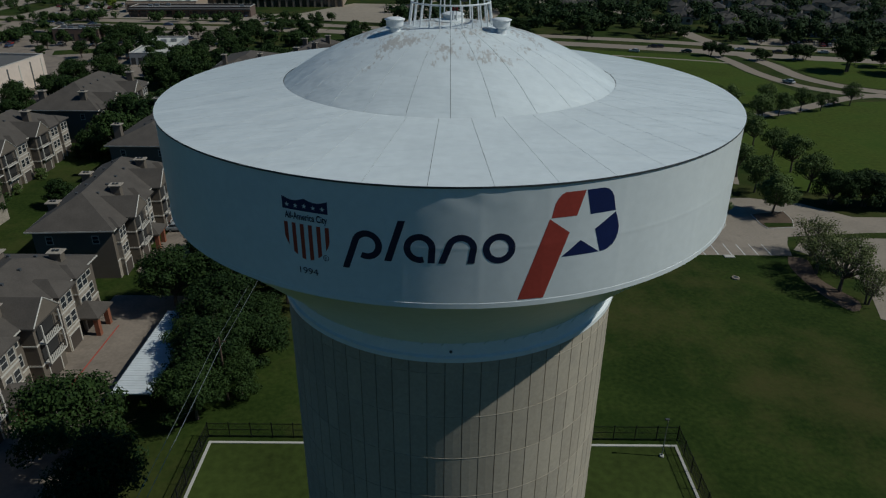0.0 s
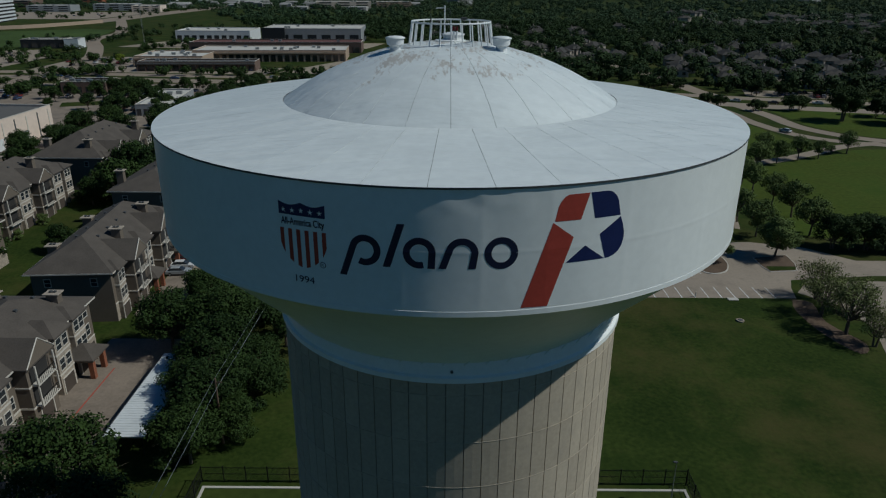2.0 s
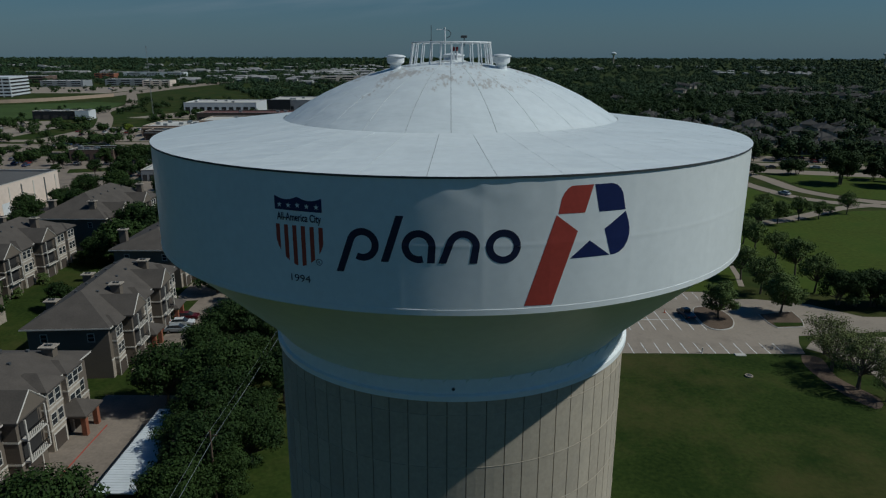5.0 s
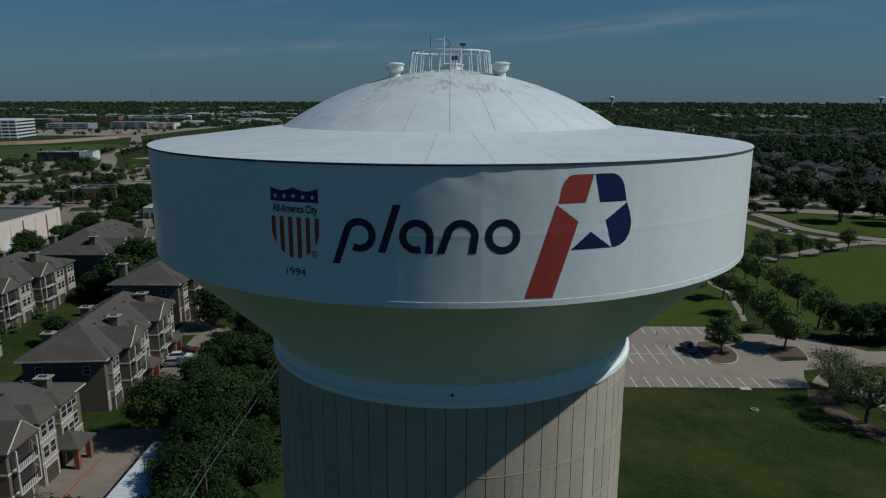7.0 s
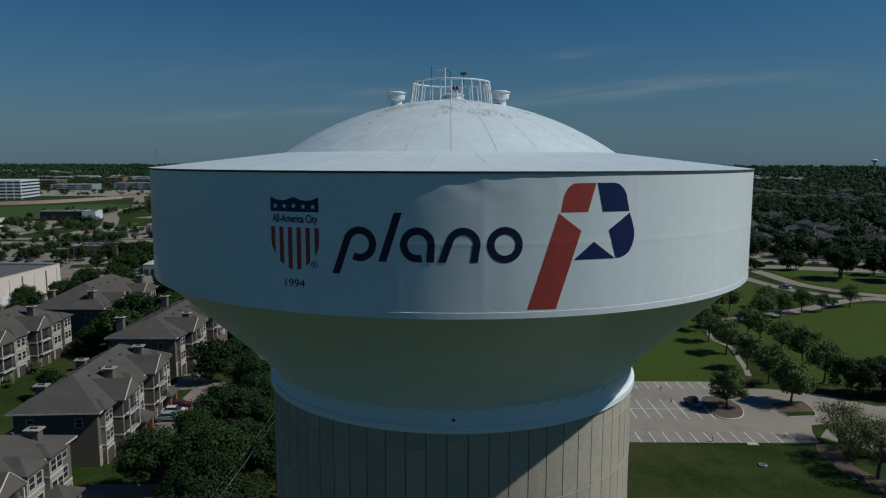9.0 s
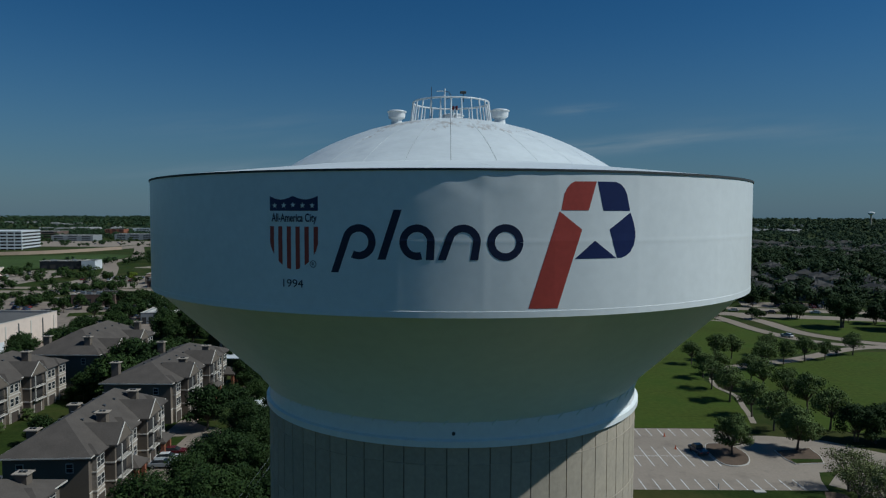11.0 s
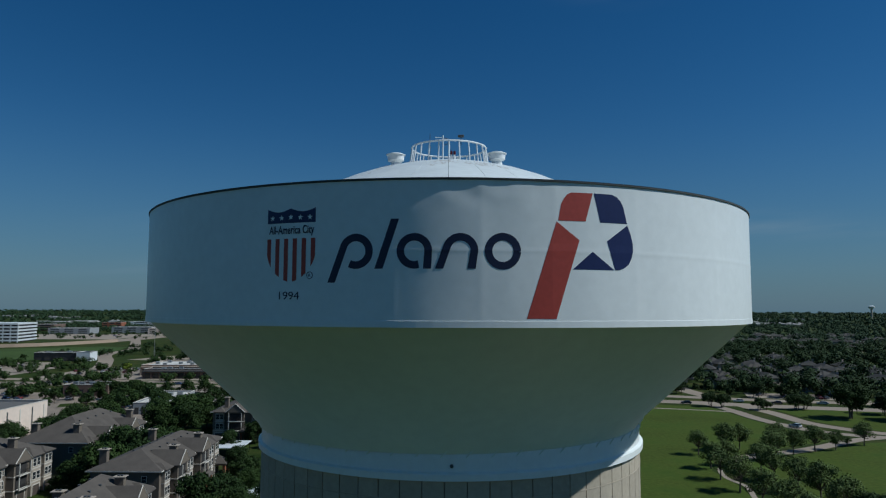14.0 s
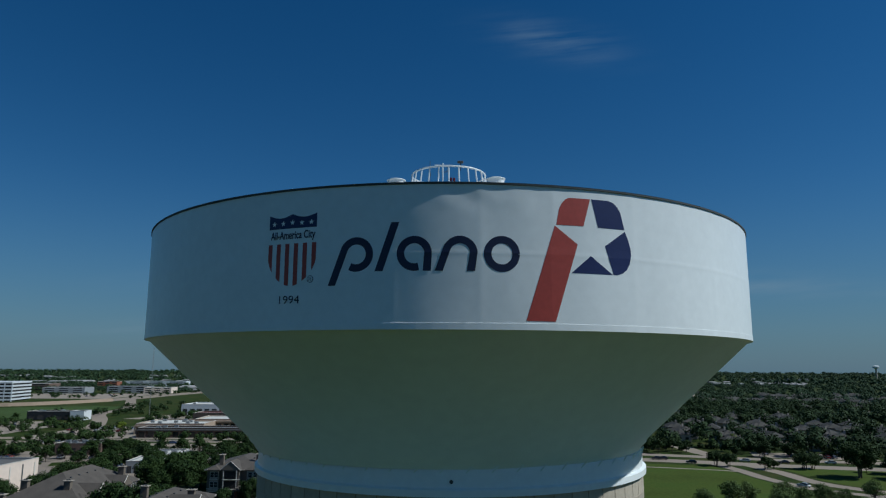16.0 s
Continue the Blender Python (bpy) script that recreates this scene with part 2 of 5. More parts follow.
def lathe(bm, profile, seg=96, close=True, a0=0.0, a1=2 * math.pi, cx=0.0, cy=0.0):
    """Turn a profile of (radius, height) about the upright through cx, cy. Angle 0 faces -y."""
    full = abs(a1 - a0 - 2 * math.pi) < 1e-6
    n = seg if full else seg + 1
    rows = []
    for r, z in profile:
        if r < 1e-6:
            rows.append([bm.verts.new((cx, cy, z))] * n)
        else:
            rows.append([bm.verts.new((cx + r * math.sin(a0 + (a1 - a0) * i / seg), cy - r * math.cos(a0 + (a1 - a0) * i / seg), z)) for i in range(n)])
    for p, q in zip(rows, rows[1:]):
        for i in range(seg):
            j = (i + 1) % n
            vs = [p[i], p[j], q[j], q[i]]
            vs = [v for k, v in enumerate(vs) if v not in vs[:k]]
            if len(vs) > 2:
                bm.faces.new(vs)
    return bm


def torus(bm, r, z, thick, seg=64, sides=6, cx=0.0, cy=0.0):
    ring = []
    for i in range(seg):
        a = 2 * math.pi * i / seg
        ring.append([bm.verts.new((cx + (r + thick * math.cos(2 * math.pi * k / sides)) * math.sin(a), cy - (r + thick * math.cos(2 * math.pi * k / sides)) * math.cos(a), z + thick * math.sin(2 * math.pi * k / sides))) for k in range(sides)])
    for i in range(seg):
        for k in range(sides):
            bm.faces.new((ring[i][k], ring[(i + 1) % seg][k], ring[(i + 1) % seg][(k + 1) % sides], ring[i][(k + 1) % sides]))
    return bm


# ---- the water tower ----
R, RIM_Z, BAND_Z = 14.0, 44.96, 40.41
SHAFT_R, SHAFT_TOP, SX = 9.06, 34.68, 0.12


def band_r(a, z):
    """Radius of the steel band: slightly wavy plates, welds, and buckles under the rim."""
    s = a * R
    d = 0.004 * noise.noise(Vector((s * 0.35, z * 0.5, 1.7))) + 0.0015 * noise.noise(Vector((s * 1.1, z * 0.9, 4.2)))
    top = math.exp(-((z - 44.55) / 0.42) ** 2)
    near = math.exp(-((s - 1.0) / 2.4) ** 2)
    d += near * top * 0.024 * noise.noise(Vector((s * 1.2, z * 1.3, 7.1)))
    d += near * 0.011 * noise.noise(Vector((s * 0.8, z * 0.55, 3.3)))
    for w in (-9.5, -6.6, -1.72, 1.0, 3.35, 6.3, 8.5, 10.6):
        d += 0.005 * math.exp(-((s - w) / 0.13) ** 2) - 0.004 * math.exp(-((s - w - 0.4) / 0.45) ** 2)
    d += 0.006 * math.exp(-((z - 42.74) / 0.06) ** 2)
    return R + d


tower = thing("water_tower", "white steel water tank on a round concrete tower, with town lettering", "water tower")
seg_a, rows_z = 900, 70
vs, fs = [], []
for k in range(rows_z + 1):
    z = BAND_Z + (RIM_Z - BAND_Z) * k / rows_z
    for i in range(seg_a):
        a = 2 * math.pi * i / seg_a
        r = band_r(a if a < math.pi else a - 2 * math.pi, z)
        vs.append((r * math.sin(a), -r * math.cos(a), z))
for k in range(rows_z):
    for i in range(seg_a):
        j = (i + 1) % seg_a
        fs.append((k * seg_a + i, k * seg_a + j, (k + 1) * seg_a + j, (k + 1) * seg_a + i))
mesh_object("tank_shell", vs, fs, WHITE_PAINT, tower, "white painted steel band with shallow buckles", True)
# The lip's dark colour paints the shadow line under the roof edge.
part("rim", lathe(bmesh.new(), [(13.9, RIM_Z - 0.05), (R + 0.038, RIM_Z - 0.045), (R + 0.042, RIM_Z + 0.012), (13.9, RIM_Z + 0.03)], 180), SEAM_DARK, tower, "roof edge lip coloured dark as its shadow line")
part("lower_edge", lathe(bmesh.new(), [(R - 0.1, BAND_Z - 0.03), (R + 0.012, BAND_Z - 0.03), (R + 0.012, BAND_Z + 0.17), (R + 0.004, BAND_Z + 0.175), (R - 0.02, BAND_Z + 0.176)], 180), WHITE_PAINT, tower)
part("tank_cone", lathe(bmesh.new(), [(14.0, 40.40), (13.80, 40.33), (9.42, 36.15), (9.38, 36.02), (9.2, 35.86), (9.06, 35.62)], 180), CONE_PAINT, tower, "pale green-grey steel cone under the band", True)
part("collar", lathe(bmesh.new(), [(8.9, 35.66), (9.04, 35.66), (9.06, 34.98), (9.2, 34.92), (9.2, 34.68), (8.9, 34.66)], 180, cx=SX), WHITE_PAINT, tower, "white steel collar ring on the shaft")
# roof underlay, then the plates
part("roof_underlay", lathe(bmesh.new(), [(13.95, 44.95), (8.2, 45.60)], 180), SEAM_DARK, tower)
DOME = [(8.16, 45.64), (7.6, 46.0), (6.9, 46.42), (6.1, 46.84), (5.2, 47.24), (4.2, 47.61), (3.1, 47.92), (2.0, 48.14), (1.0, 48.26), (0.0, 48.30)]
part("dome_underlay", lathe(bmesh.new(), [(r, z - 0.03) for r, z in DOME], 112), SEAM_DARK, tower, smooth=True)


def plate(profile, width, gap, wave, sides=5):
    """One wedge of roof plate with a folded edge; the joint stays open by the gap."""
    bm = bmesh.new()
    rows = []
    for k, (r, z) in enumerate(profile):
        half = width / 2 - gap / 2 / r
        row = []
        for i in range(sides + 1):
            u = -1 + 2 * i / sides
            lift = wave * (1 - u * u) * math.sin(math.pi * k / (len(profile) - 1))
            row.append(bm.verts.new((r * math.sin(u * half), -r * math.cos(u * half), z + lift)))
        rows.append(row)
    for p, q in zip(rows, rows[1:]):
        for i in range(sides):
            bm.faces.new((p[i], p[i + 1], q[i + 1], q[i]))
    for side in (0, sides):
        top = [bm.verts.new(row[side].co) for row in rows]
        low = [bm.verts.new(row[side].co + Vector((0, 0, -0.02))) for row in rows]
        for k in range(len(rows) - 1):
            bm.faces.new((top[k], top[k + 1], low[k + 1], low[k]))
    return bm


cone_profile = [(14.03 - 5.86 * k / 7, 44.985 + 0.68 * k / 7) for k in range(8)]
first = part("roof_plate", plate(cone_profile, math.radians(9), 0.016, -0.012), ROOF_PAINT, tower, smooth=True)
first.matrix_local = pose(0, 0, 0, 0, 0, 1.3)
for i in range(1, 40):
    again(first, pose(0, 0, 0, 0, 0, 1.3 + 9 * i), tower)
dome_first = part("dome_plate", plate([(max(r, 0.6), z) for r, z in DOME[:-1]] + [(0.6, 48.29)], math.radians(360 / 28), 0.016, 0.0, 6), ROOF_PAINT, tower, smooth=True)
dome_first.matrix_local = pose(0, 0, 0, 0, 0, 6.43)
for i in range(1, 28):
    again(dome_first, pose(0, 0, 0, 0, 0, 6.43 + 360 / 28 * i), tower)
part("dome_cap", lathe(bmesh.new(), [(0.75, 48.26), (0.75, 48.32), (0.0, 48.36)], 24), WHITE_PAINT, tower)


# ---- lettering, laid on the band ----
def wrap(bm, lift=0.006, step=0.25):
    lo, hi = min(v.co.x for v in bm.verts), max(v.co.x for v in bm.verts)
    x = math.floor(lo / step) * step
    while x < hi:
        bmesh.ops.bisect_plane(bm, geom=bm.verts[:] + bm.edges[:] + bm.faces[:], plane_co=(x, 0, 0), plane_no=(1, 0, 0))
        x += step
    lo, hi = min(v.co.y for v in bm.verts), max(v.co.y for v in bm.verts)
    z = math.floor(lo / step) * step
    while z < hi:
        bmesh.ops.bisect_plane(bm, geom=bm.verts[:] + bm.edges[:] + bm.faces[:], plane_co=(0, z, 0), plane_no=(0, 1, 0))
        z += step
    bmesh.ops.triangulate(bm, faces=bm.faces)
    for v in bm.verts:
        a = v.co.x / R
        r = band_r(a, v.co.y) + lift
        v.co = (r * math.sin(a), -r * math.cos(a), v.co.y)
    return bm


def poly(*outline):
    bm = bmesh.new()
    bm.faces.new([bm.verts.new((s, z, 0)) for s, z in outline])
    return bm


def stroke(points, width):
    """A flat band along points (s, z, across): across is the direction of the width, or None."""
    bm = bmesh.new()
    prev = None
    for k, (s, z, *ac) in enumerate(points):
        a, b = points[max(k - 1, 0)], points[min(k + 1, len(points) - 1)]
        d = Vector((b[0] - a[0], b[1] - a[1])).normalized()
        n = Vector((-d.y, d.x)) * width / 2
        if ac:
            n = Vector((-1, 0)) * ac[0] / 2
        pair = (bm.verts.new((s + n.x, z + n.y, 0)), bm.verts.new((s - n.x, z - n.y, 0)))
        if prev:
            bm.faces.new((prev[0], prev[1], pair[1], pair[0]))
        prev = pair
    return bm


def arc(cx, cz, r, a0, a1, n=28):
    return [(cx + r * math.cos(radians(a0 + (a1 - a0) * i / n)), cz + r * math.sin(radians(a0 + (a1 - a0) * i / n))) for i in range(n + 1)]


W, MID = 0.235, 0.43
slant = W * 1.06
letters = [
    ("letter_p", stroke([(-3.69, 41.75, slant)] + arc(-2.89, 42.715, MID, 152, -118), W)),
    ("letter_l", poly((-2.287, 42.17), (-2.03, 42.17), (-1.525, 43.71), (-1.78, 43.71))),
    ("letter_a", stroke(arc(-1.05, 42.715, MID, -72, -360 + 5)[0:] + [(-0.655, 42.17, -slant)], W)),
    ("letter_n", stroke([(-0.29, 42.17, slant)] + arc(0.361, 42.715, MID, 158, 5) + [(0.70, 42.17, -slant)], W)),
    ("letter_o", stroke(arc(1.666, 42.715, 0.447, 0, 360, 48), W)),
]
for name, bm in letters:
    part(name, wrap(bm), LETTER, tower, "dark navy painted letter")
part("red_bar", wrap(poly((2.409, 40.66), (3.357, 40.65), (4.168, 43.11), (3.393, 43.68))), RED, tower, "brick red painted bar")
part("red_corner", wrap(poly((3.45, 43.71), (3.55, 44.22), (3.64, 44.4), (3.76, 44.54), (3.90, 44.61), (4.66, 44.62), (4.39, 43.71))), RED, tower)
part("navy_corner", wrap(poly((4.70, 44.62), (5.35, 44.62), (5.54, 44.56), (5.70, 44.42), (5.80, 44.25), (5.94, 43.70), (4.92, 43.70))), NAVY, tower)
part("navy_side", wrap(poly((5.95, 43.65), (6.08, 43.35), (6.16, 43.05), (6.165, 42.85), (6.10, 42.58), (5.97, 42.38), (5.80, 42.26), (5.62, 42.2), (5.45, 42.19), (5.16, 43.11))), NAVY, tower)
part("navy_wedge", wrap(poly((3.93, 42.19), (5.42, 42.19), (4.62, 42.76))), NAVY, tower)
# the shield
shield = new("shield")
shield.parent = tower
top = [(-6.06, 43.67)] + [(-6.06, 44.14)]
for k in range(1, 13):
    u = k / 12
    top.append((-6.06 + 0.9 * u, 44.14 - 0.11 * math.sin(math.pi * min(1, u * 1.02)) - 0.0 * u))
for k in range(1, 13):
    u = k / 12
    top.append((-5.16 + 0.9 * u, 44.14 - 0.11 * math.sin(math.pi * u)))
top.append((-4.26, 43.67))
part("shield_top", wrap(poly(*top)), NAVY, shield, "navy band with five white stars")
for k in range(5):
    cx, cz = -5.86 + 0.35 * k, 43.84 + (0.02 if k == 2 else 0)
    pts = [(cx + (0.1 if i % 2 == 0 else 0.04) * math.sin(math.pi * i / 5), cz + (0.1 if i % 2 == 0 else 0.04) * math.cos(math.pi * i / 5)) for i in range(10)]
    part("star", wrap(poly(*pts), 0.011), WHITE_PAINT, shield)


def shield_low(s):
    u = min(1, abs(s + 5.16) / 0.92)
    return 41.78 + 0.95 * (1 - math.sqrt(max(0, 1 - u ** 1.9))) + 0.10 * u


for k in range(6):
    s0 = -6.06 + 0.329 * k
    s1 = s0 + 0.155
    low = [(s0 + (s1 - s0) * i / 4, shield_low(s0 + (s1 - s0) * i / 4)) for i in range(5)]
    part("stripe", wrap(poly((s0, 43.17), *low, (s1, 43.17))), RED, shield, "brick red stripe")


def text_mesh(body, s0, s1, z0, size, bold=0.0):
    cu = bpy.data.curves.new("writing", "FONT")
    cu.body, cu.size, cu.offset = body, size, bold
    tmp = bpy.data.objects.new("writing", cu)
    scene.collection.objects.link(tmp)
    bpy.context.view_layer.update()
    me = bpy.data.meshes.new_from_object(tmp.evaluated_get(bpy.context.evaluated_depsgraph_get()))
    bm = bmesh.new()
    bm.from_mesh(me)
    bpy.data.objects.remove(tmp)
    lo, hi = min(v.co.x for v in bm.verts), max(v.co.x for v in bm.verts)
    for v in bm.verts:
        v.co = (s0 + (v.co.x - lo) / (hi - lo) * (s1 - s0), z0 + v.co.y, 0)
    return bm


part("writing", wrap(text_mesh("All-America City", -5.99, -4.30, 43.33, 0.36, 0.007), 0.012, 0.3), LETTER, shield)
part("year", wrap(text_mesh("1994", -5.55, -4.80, 41.23, 0.36, 0.0), 0.012, 0.3), LETTER, tower)
part("mark_ring", wrap(stroke(arc(-4.44, 41.99, 0.105, 0, 360, 24), 0.02)), LETTER, tower)
part("mark_letter", wrap(text_mesh("R", -4.49, -4.395, 41.935, 0.15)), LETTER, tower)
# drain hole and brackets on the collar
drain = bmesh.new()
tube(drain, (0.14, -8.95, 35.2), (0.14, -9.10, 35.2), 0.07, seg=12)
part("drain", drain, SEAM_DARK, tower, "dark drain pipe end")
br = bmesh.new()
tube(br, (0, -9.04, 35.5), (0.22, -9.12, 35.74), 0.025, seg=5)
rod = part("bracket", br, CONE_PAINT, tower)
rod.matrix_local = pose(SX, 0, 0, 0, 0, -2.5)
for i in range(1, 60):
    again(rod, pose(SX, 0, 0, 0, 0, -2.5 + 6 * i), tower)

# ---- on the dome ----
rail = thing("roof_railing", "white steel guard railing ring on the tank dome", "railing")
rail.location = (0.03, 0.15, 48.1)
post = part("post", tube(bmesh.new(), (0, -2.06, -0.05), (0, -1.91, 1.06), 0.037, seg=6), STEEL_WHITE, rail)
for i in range(1, 24):
    again(post, pose(0, 0, 0, 0, 0, 15 * i), rail)
part("top_rail", torus(bmesh.new(), 1.91, 1.06, 0.045, 72), STEEL_WHITE, rail, smooth=True)
part("base_ring", torus(bmesh.new(), 2.06, -0.02, 0.035, 72), STEEL_WHITE, rail, smooth=True)


def vent(x, y, z):
    v = thing("roof_vent", "white mushroom vent on the tank dome", "vent", pose(x, y, z), "vents on the dome")
    part("neck", lathe(bmesh.new(), [(0.30, -0.12), (0.27, 0.0), (0.25, 0.24), (0.0, 0.24)], 28), STEEL_WHITE, v, smooth=False)
    part("drum", lathe(bmesh.new(), [(0.24, 0.2), (0.40, 0.30), (0.42, 0.55), (0.2, 0.55)], 32), STEEL_WHITE, v)
    part("cap", lathe(bmesh.new(), [(0.40, 0.55), (0.47, 0.56), (0.48, 0.60), (0.32, 0.66), (0.0, 0.69)], 32), STEEL_WHITE, v, smooth=True)
    return v


vent(-2.6, -1.3, 47.92)
vent(2.38, -1.5, 47.95)
mast = thing("roof_antenna", "thin white antenna mast with a side arm and cable", "antenna", pose(-0.28, 0.2, 48.27))
bm = tube(bmesh.new(), (0, 0, 0), (0, 0, 1.62), 0.035)
part("mast", bm, STEEL_WHITE, mast)
part("arm", tube(bmesh.new(), (-0.42, 0, 1.5), (0.02, 0, 1.52), 0.022), STEEL_WHITE, mast)
bm = bmesh.new()
pts = [(0.02, 0, 1.5), (0.2, 0, 1.46), (0.3, 0, 1.32), (0.24, 0, 1.18), (0.06, 0, 1.1)]
for a, b in zip(pts, pts[1:]):
    tube(bm, a, b, 0.018, seg=6)
part("cable", bm, SEAM_DARK, mast, "black looped cable")
part("cage", torus(tube(tube(bmesh.new(), (-0.25, 0, 0), (0, 0, 0.42), 0.02), (0.25, 0, 0), (0, 0, 0.42), 0.02), 0.26, 0.03, 0.02, 24), STEEL_WHITE, mast)
whip = thing("whip_antenna", "thin dark whip antenna with a small bracket", "antenna", pose(-0.95, 0.1, 48.25))
part("rod", tube(bmesh.new(), (0, 0, -0.03), (0, 0, 1.72), 0.014, seg=6), SEAM_DARK, whip)
part("bracket", tube(bmesh.new(), (0, 0, 0.9), (0, 0, 1.05), 0.035, seg=8), SEAM_DARK, whip)
BEACON = material("dark red beacon glass", (0.09, 0.012, 0.015), 0.2, vary=0.1)
beacon = thing("warning_light", "pair of dark red beacon lamps on white stems", "beacon", pose(0.22, -0.3, 48.26))
for x in (-0.07, 0.09):
    part("stem", tube(bmesh.new(), (x, 0, -0.04), (x, 0, 0.5), 0.05), STEEL_WHITE, beacon)
    part("lamp", lathe(bmesh.new(), [(0.055, 0.5), (0.065, 0.56), (0.06, 0.68), (0.0, 0.72)], 14, cx=x), BEACON, beacon, "dark red glass")
camera_pole = thing("roof_camera", "small black camera unit on the guard rail", "camera", pose(0.62, -1.6, 49.2))
part("bracket", tube(bmesh.new(), (0, 0, -0.25), (0, 0, 0.16), 0.02), SEAM_DARK, camera_pole)
part("housing", box(bmesh.new(), -0.16, 0.14, -0.08, 0.08, 0.14, 0.26, bevel=0.03), SEAM_DARK, camera_pole)
hatch = thing("roof_hatch", "round white roof hatch with a low lid", "hatch", pose(0.15, 0.3, 48.25))
part("curb", lathe(bmesh.new(), [(0.5, 0), (0.5, 0.28), (0.45, 0.28)], 32), STEEL_WHITE, hatch)
part("lid", lathe(bmesh.new(), [(0.55, 0.28), (0.55, 0.33), (0.3, 0.4), (0, 0.42)], 32), STEEL_WHITE, hatch)

# ---- the concrete shaft ----
part("shaft_core", lathe(bmesh.new(), [(SHAFT_R - 0.045, -0.3), (SHAFT_R - 0.045, SHAFT_TOP)], 136, cx=SX), JOINT, tower, "recessed joints between concrete panels")


def panel(width, height, gap):
    bm = bmesh.new()
    half = math.radians(width) / 2 - gap / 2 / SHAFT_R
    cols = 2
    for r, inset in ((SHAFT_R, 0.012),):
        grid = []
        for z in (gap / 2, height - gap / 2):
            grid.append([bm.verts.new((r * math.sin(-half + 2 * half * i / cols), -r * math.cos(-half + 2 * half * i / cols), z)) for i in range(cols + 1)])
        back = []
        for z in (gap / 2 - 0.005, height - gap / 2 + 0.005):
            back.append([bm.verts.new(((r - 0.045) * math.sin((-half + 2 * half * i / cols) * 1.012), -(r - 0.045) * math.cos((-half + 2 * half * i / cols) * 1.012), z)) for i in range(cols + 1)])
        for i in range(cols):
            bm.faces.new((grid[0][i], grid[0][i + 1], grid[1][i + 1], grid[1][i]))
            bm.faces.new((back[0][i], back[0][i + 1], grid[0][i + 1], grid[0][i]))
            bm.faces.new((grid[1][i], grid[1][i + 1], back[1][i + 1], back[1][i]))
        bm.faces.new((back[0][0], grid[0][0], grid[1][0], back[1][0]))
        bm.faces.new((grid[0][cols], back[0][cols], back[1][cols], grid[1][cols]))
    return bm


for z in [33.95 - 2.52 * k for k in range(8)]:
    part("form_ridge", lathe(bmesh.new(), [(SHAFT_R - 0.04, z - 0.022), (SHAFT_R + 0.012, z - 0.016), (SHAFT_R + 0.012, z + 0.016), (SHAFT_R - 0.04, z + 0.022)], 136, cx=SX), CONCRETE, tower, "raised horizontal casting ridge")
COLS, STEP = 68, 360 / 68
levels = [33.95 - 2.52 * k for k in range(14)]
master = part("concrete_panel", panel(STEP, 2.52, 0.045), CONCRETE, tower)
cap_row = part("concrete_panel", panel(STEP, SHAFT_TOP - 33.95, 0.045), CONCRETE, tower)
used_m = used_c = False
rest_v, rest_f = [], []
for i in range(COLS):
    az = 1.15 + STEP * i          # turn about the upright
    facing = math.cos(radians(az))
    for k, z in enumerate([33.95] + [v - 2.52 for v in levels[:-1]] + [-0.3]):
        src = cap_row if k == 0 else master
        m = pose(SX, 0, z, 0, 0, az)
        if facing > 0.05 and 0 <= k <= 6:
            if src is master and not used_m:
                master.matrix_local, used_m = m, True
            elif src is cap_row and not used_c:
                cap_row.matrix_local, used_c = m, True
            else:
                again(src, m, tower)
        else:
            base = len(rest_v)
            rest_v += [tuple(m @ v.co) for v in src.data.vertices]
            rest_f += [tuple(base + j for j in p.vertices) for p in src.data.polygons]
tagged(mesh_object("concrete_panels", rest_v, rest_f, CONCRETE, tower), kind="stuff")


# ---- ground ----
def land(r):
    """The land lifts very gently towards the horizon."""
    return 17 * max(0, (r - 1400) / 3500) ** 1.5


gv, gf = [], []
radii = [0, 20, 40, 60, 80, 110, 150, 200, 280, 400, 600, 900, 1400, 1800, 2200, 2700, 3200, 3800, 4300, 4900]
seg = 72
for r in radii:
    for i in range(seg):
        gv.append((r * math.sin(2 * math.pi * i / seg), r * math.cos(2 * math.pi * i / seg), land(r)))
for k in range(len(radii) - 1):
    for i in range(seg):
        j = (i + 1) % seg
        q = (k * seg + i, (k + 1) * seg + i, (k + 1) * seg + j, k * seg + j)
        gf.append(q if k else q[1:3] + (0,))
tagged(mesh_object("ground", gv, gf, GRASS), "mown grass lawn running out to the flat horizon", "ground", kind="structure")


def sheet(name, outline, mat, label, category, z=0.03, low=-0.1, kind="structure"):
    return tagged(part(name, prism(bmesh.new(), outline, low, z), mat), label, category, kind=kind)


def road(name, points, width, mat, label, category="road", z=0.04):
    n = len(points)
    left, right = [], []
    for k, p in enumerate(points):
        a, b = Vector(points[max(k - 1, 0)]), Vector(points[min(k + 1, n - 1)])
        d = (b - a).normalized()
        w = Vector((-d.y, d.x)) * width / 2
        left.append((p[0] + w.x, p[1] + w.y))
        right.append((p[0] - w.x, p[1] - w.y))
    v = [(*p, z) for p in left] + [(*p, z) for p in right] + [(*p, -0.15) for p in left] + [(*p, -0.15) for p in right]
    f = []
    for i in range(n - 1):
        f += [(i, n + i, n + i + 1, i + 1), (2 * n + i, i, i + 1, 2 * n + i + 1), (n + i, 3 * n + i, 3 * n + i + 1, n + i + 1)]
    return tagged(mesh_object(name, v, f, mat), label, category, kind="structure")


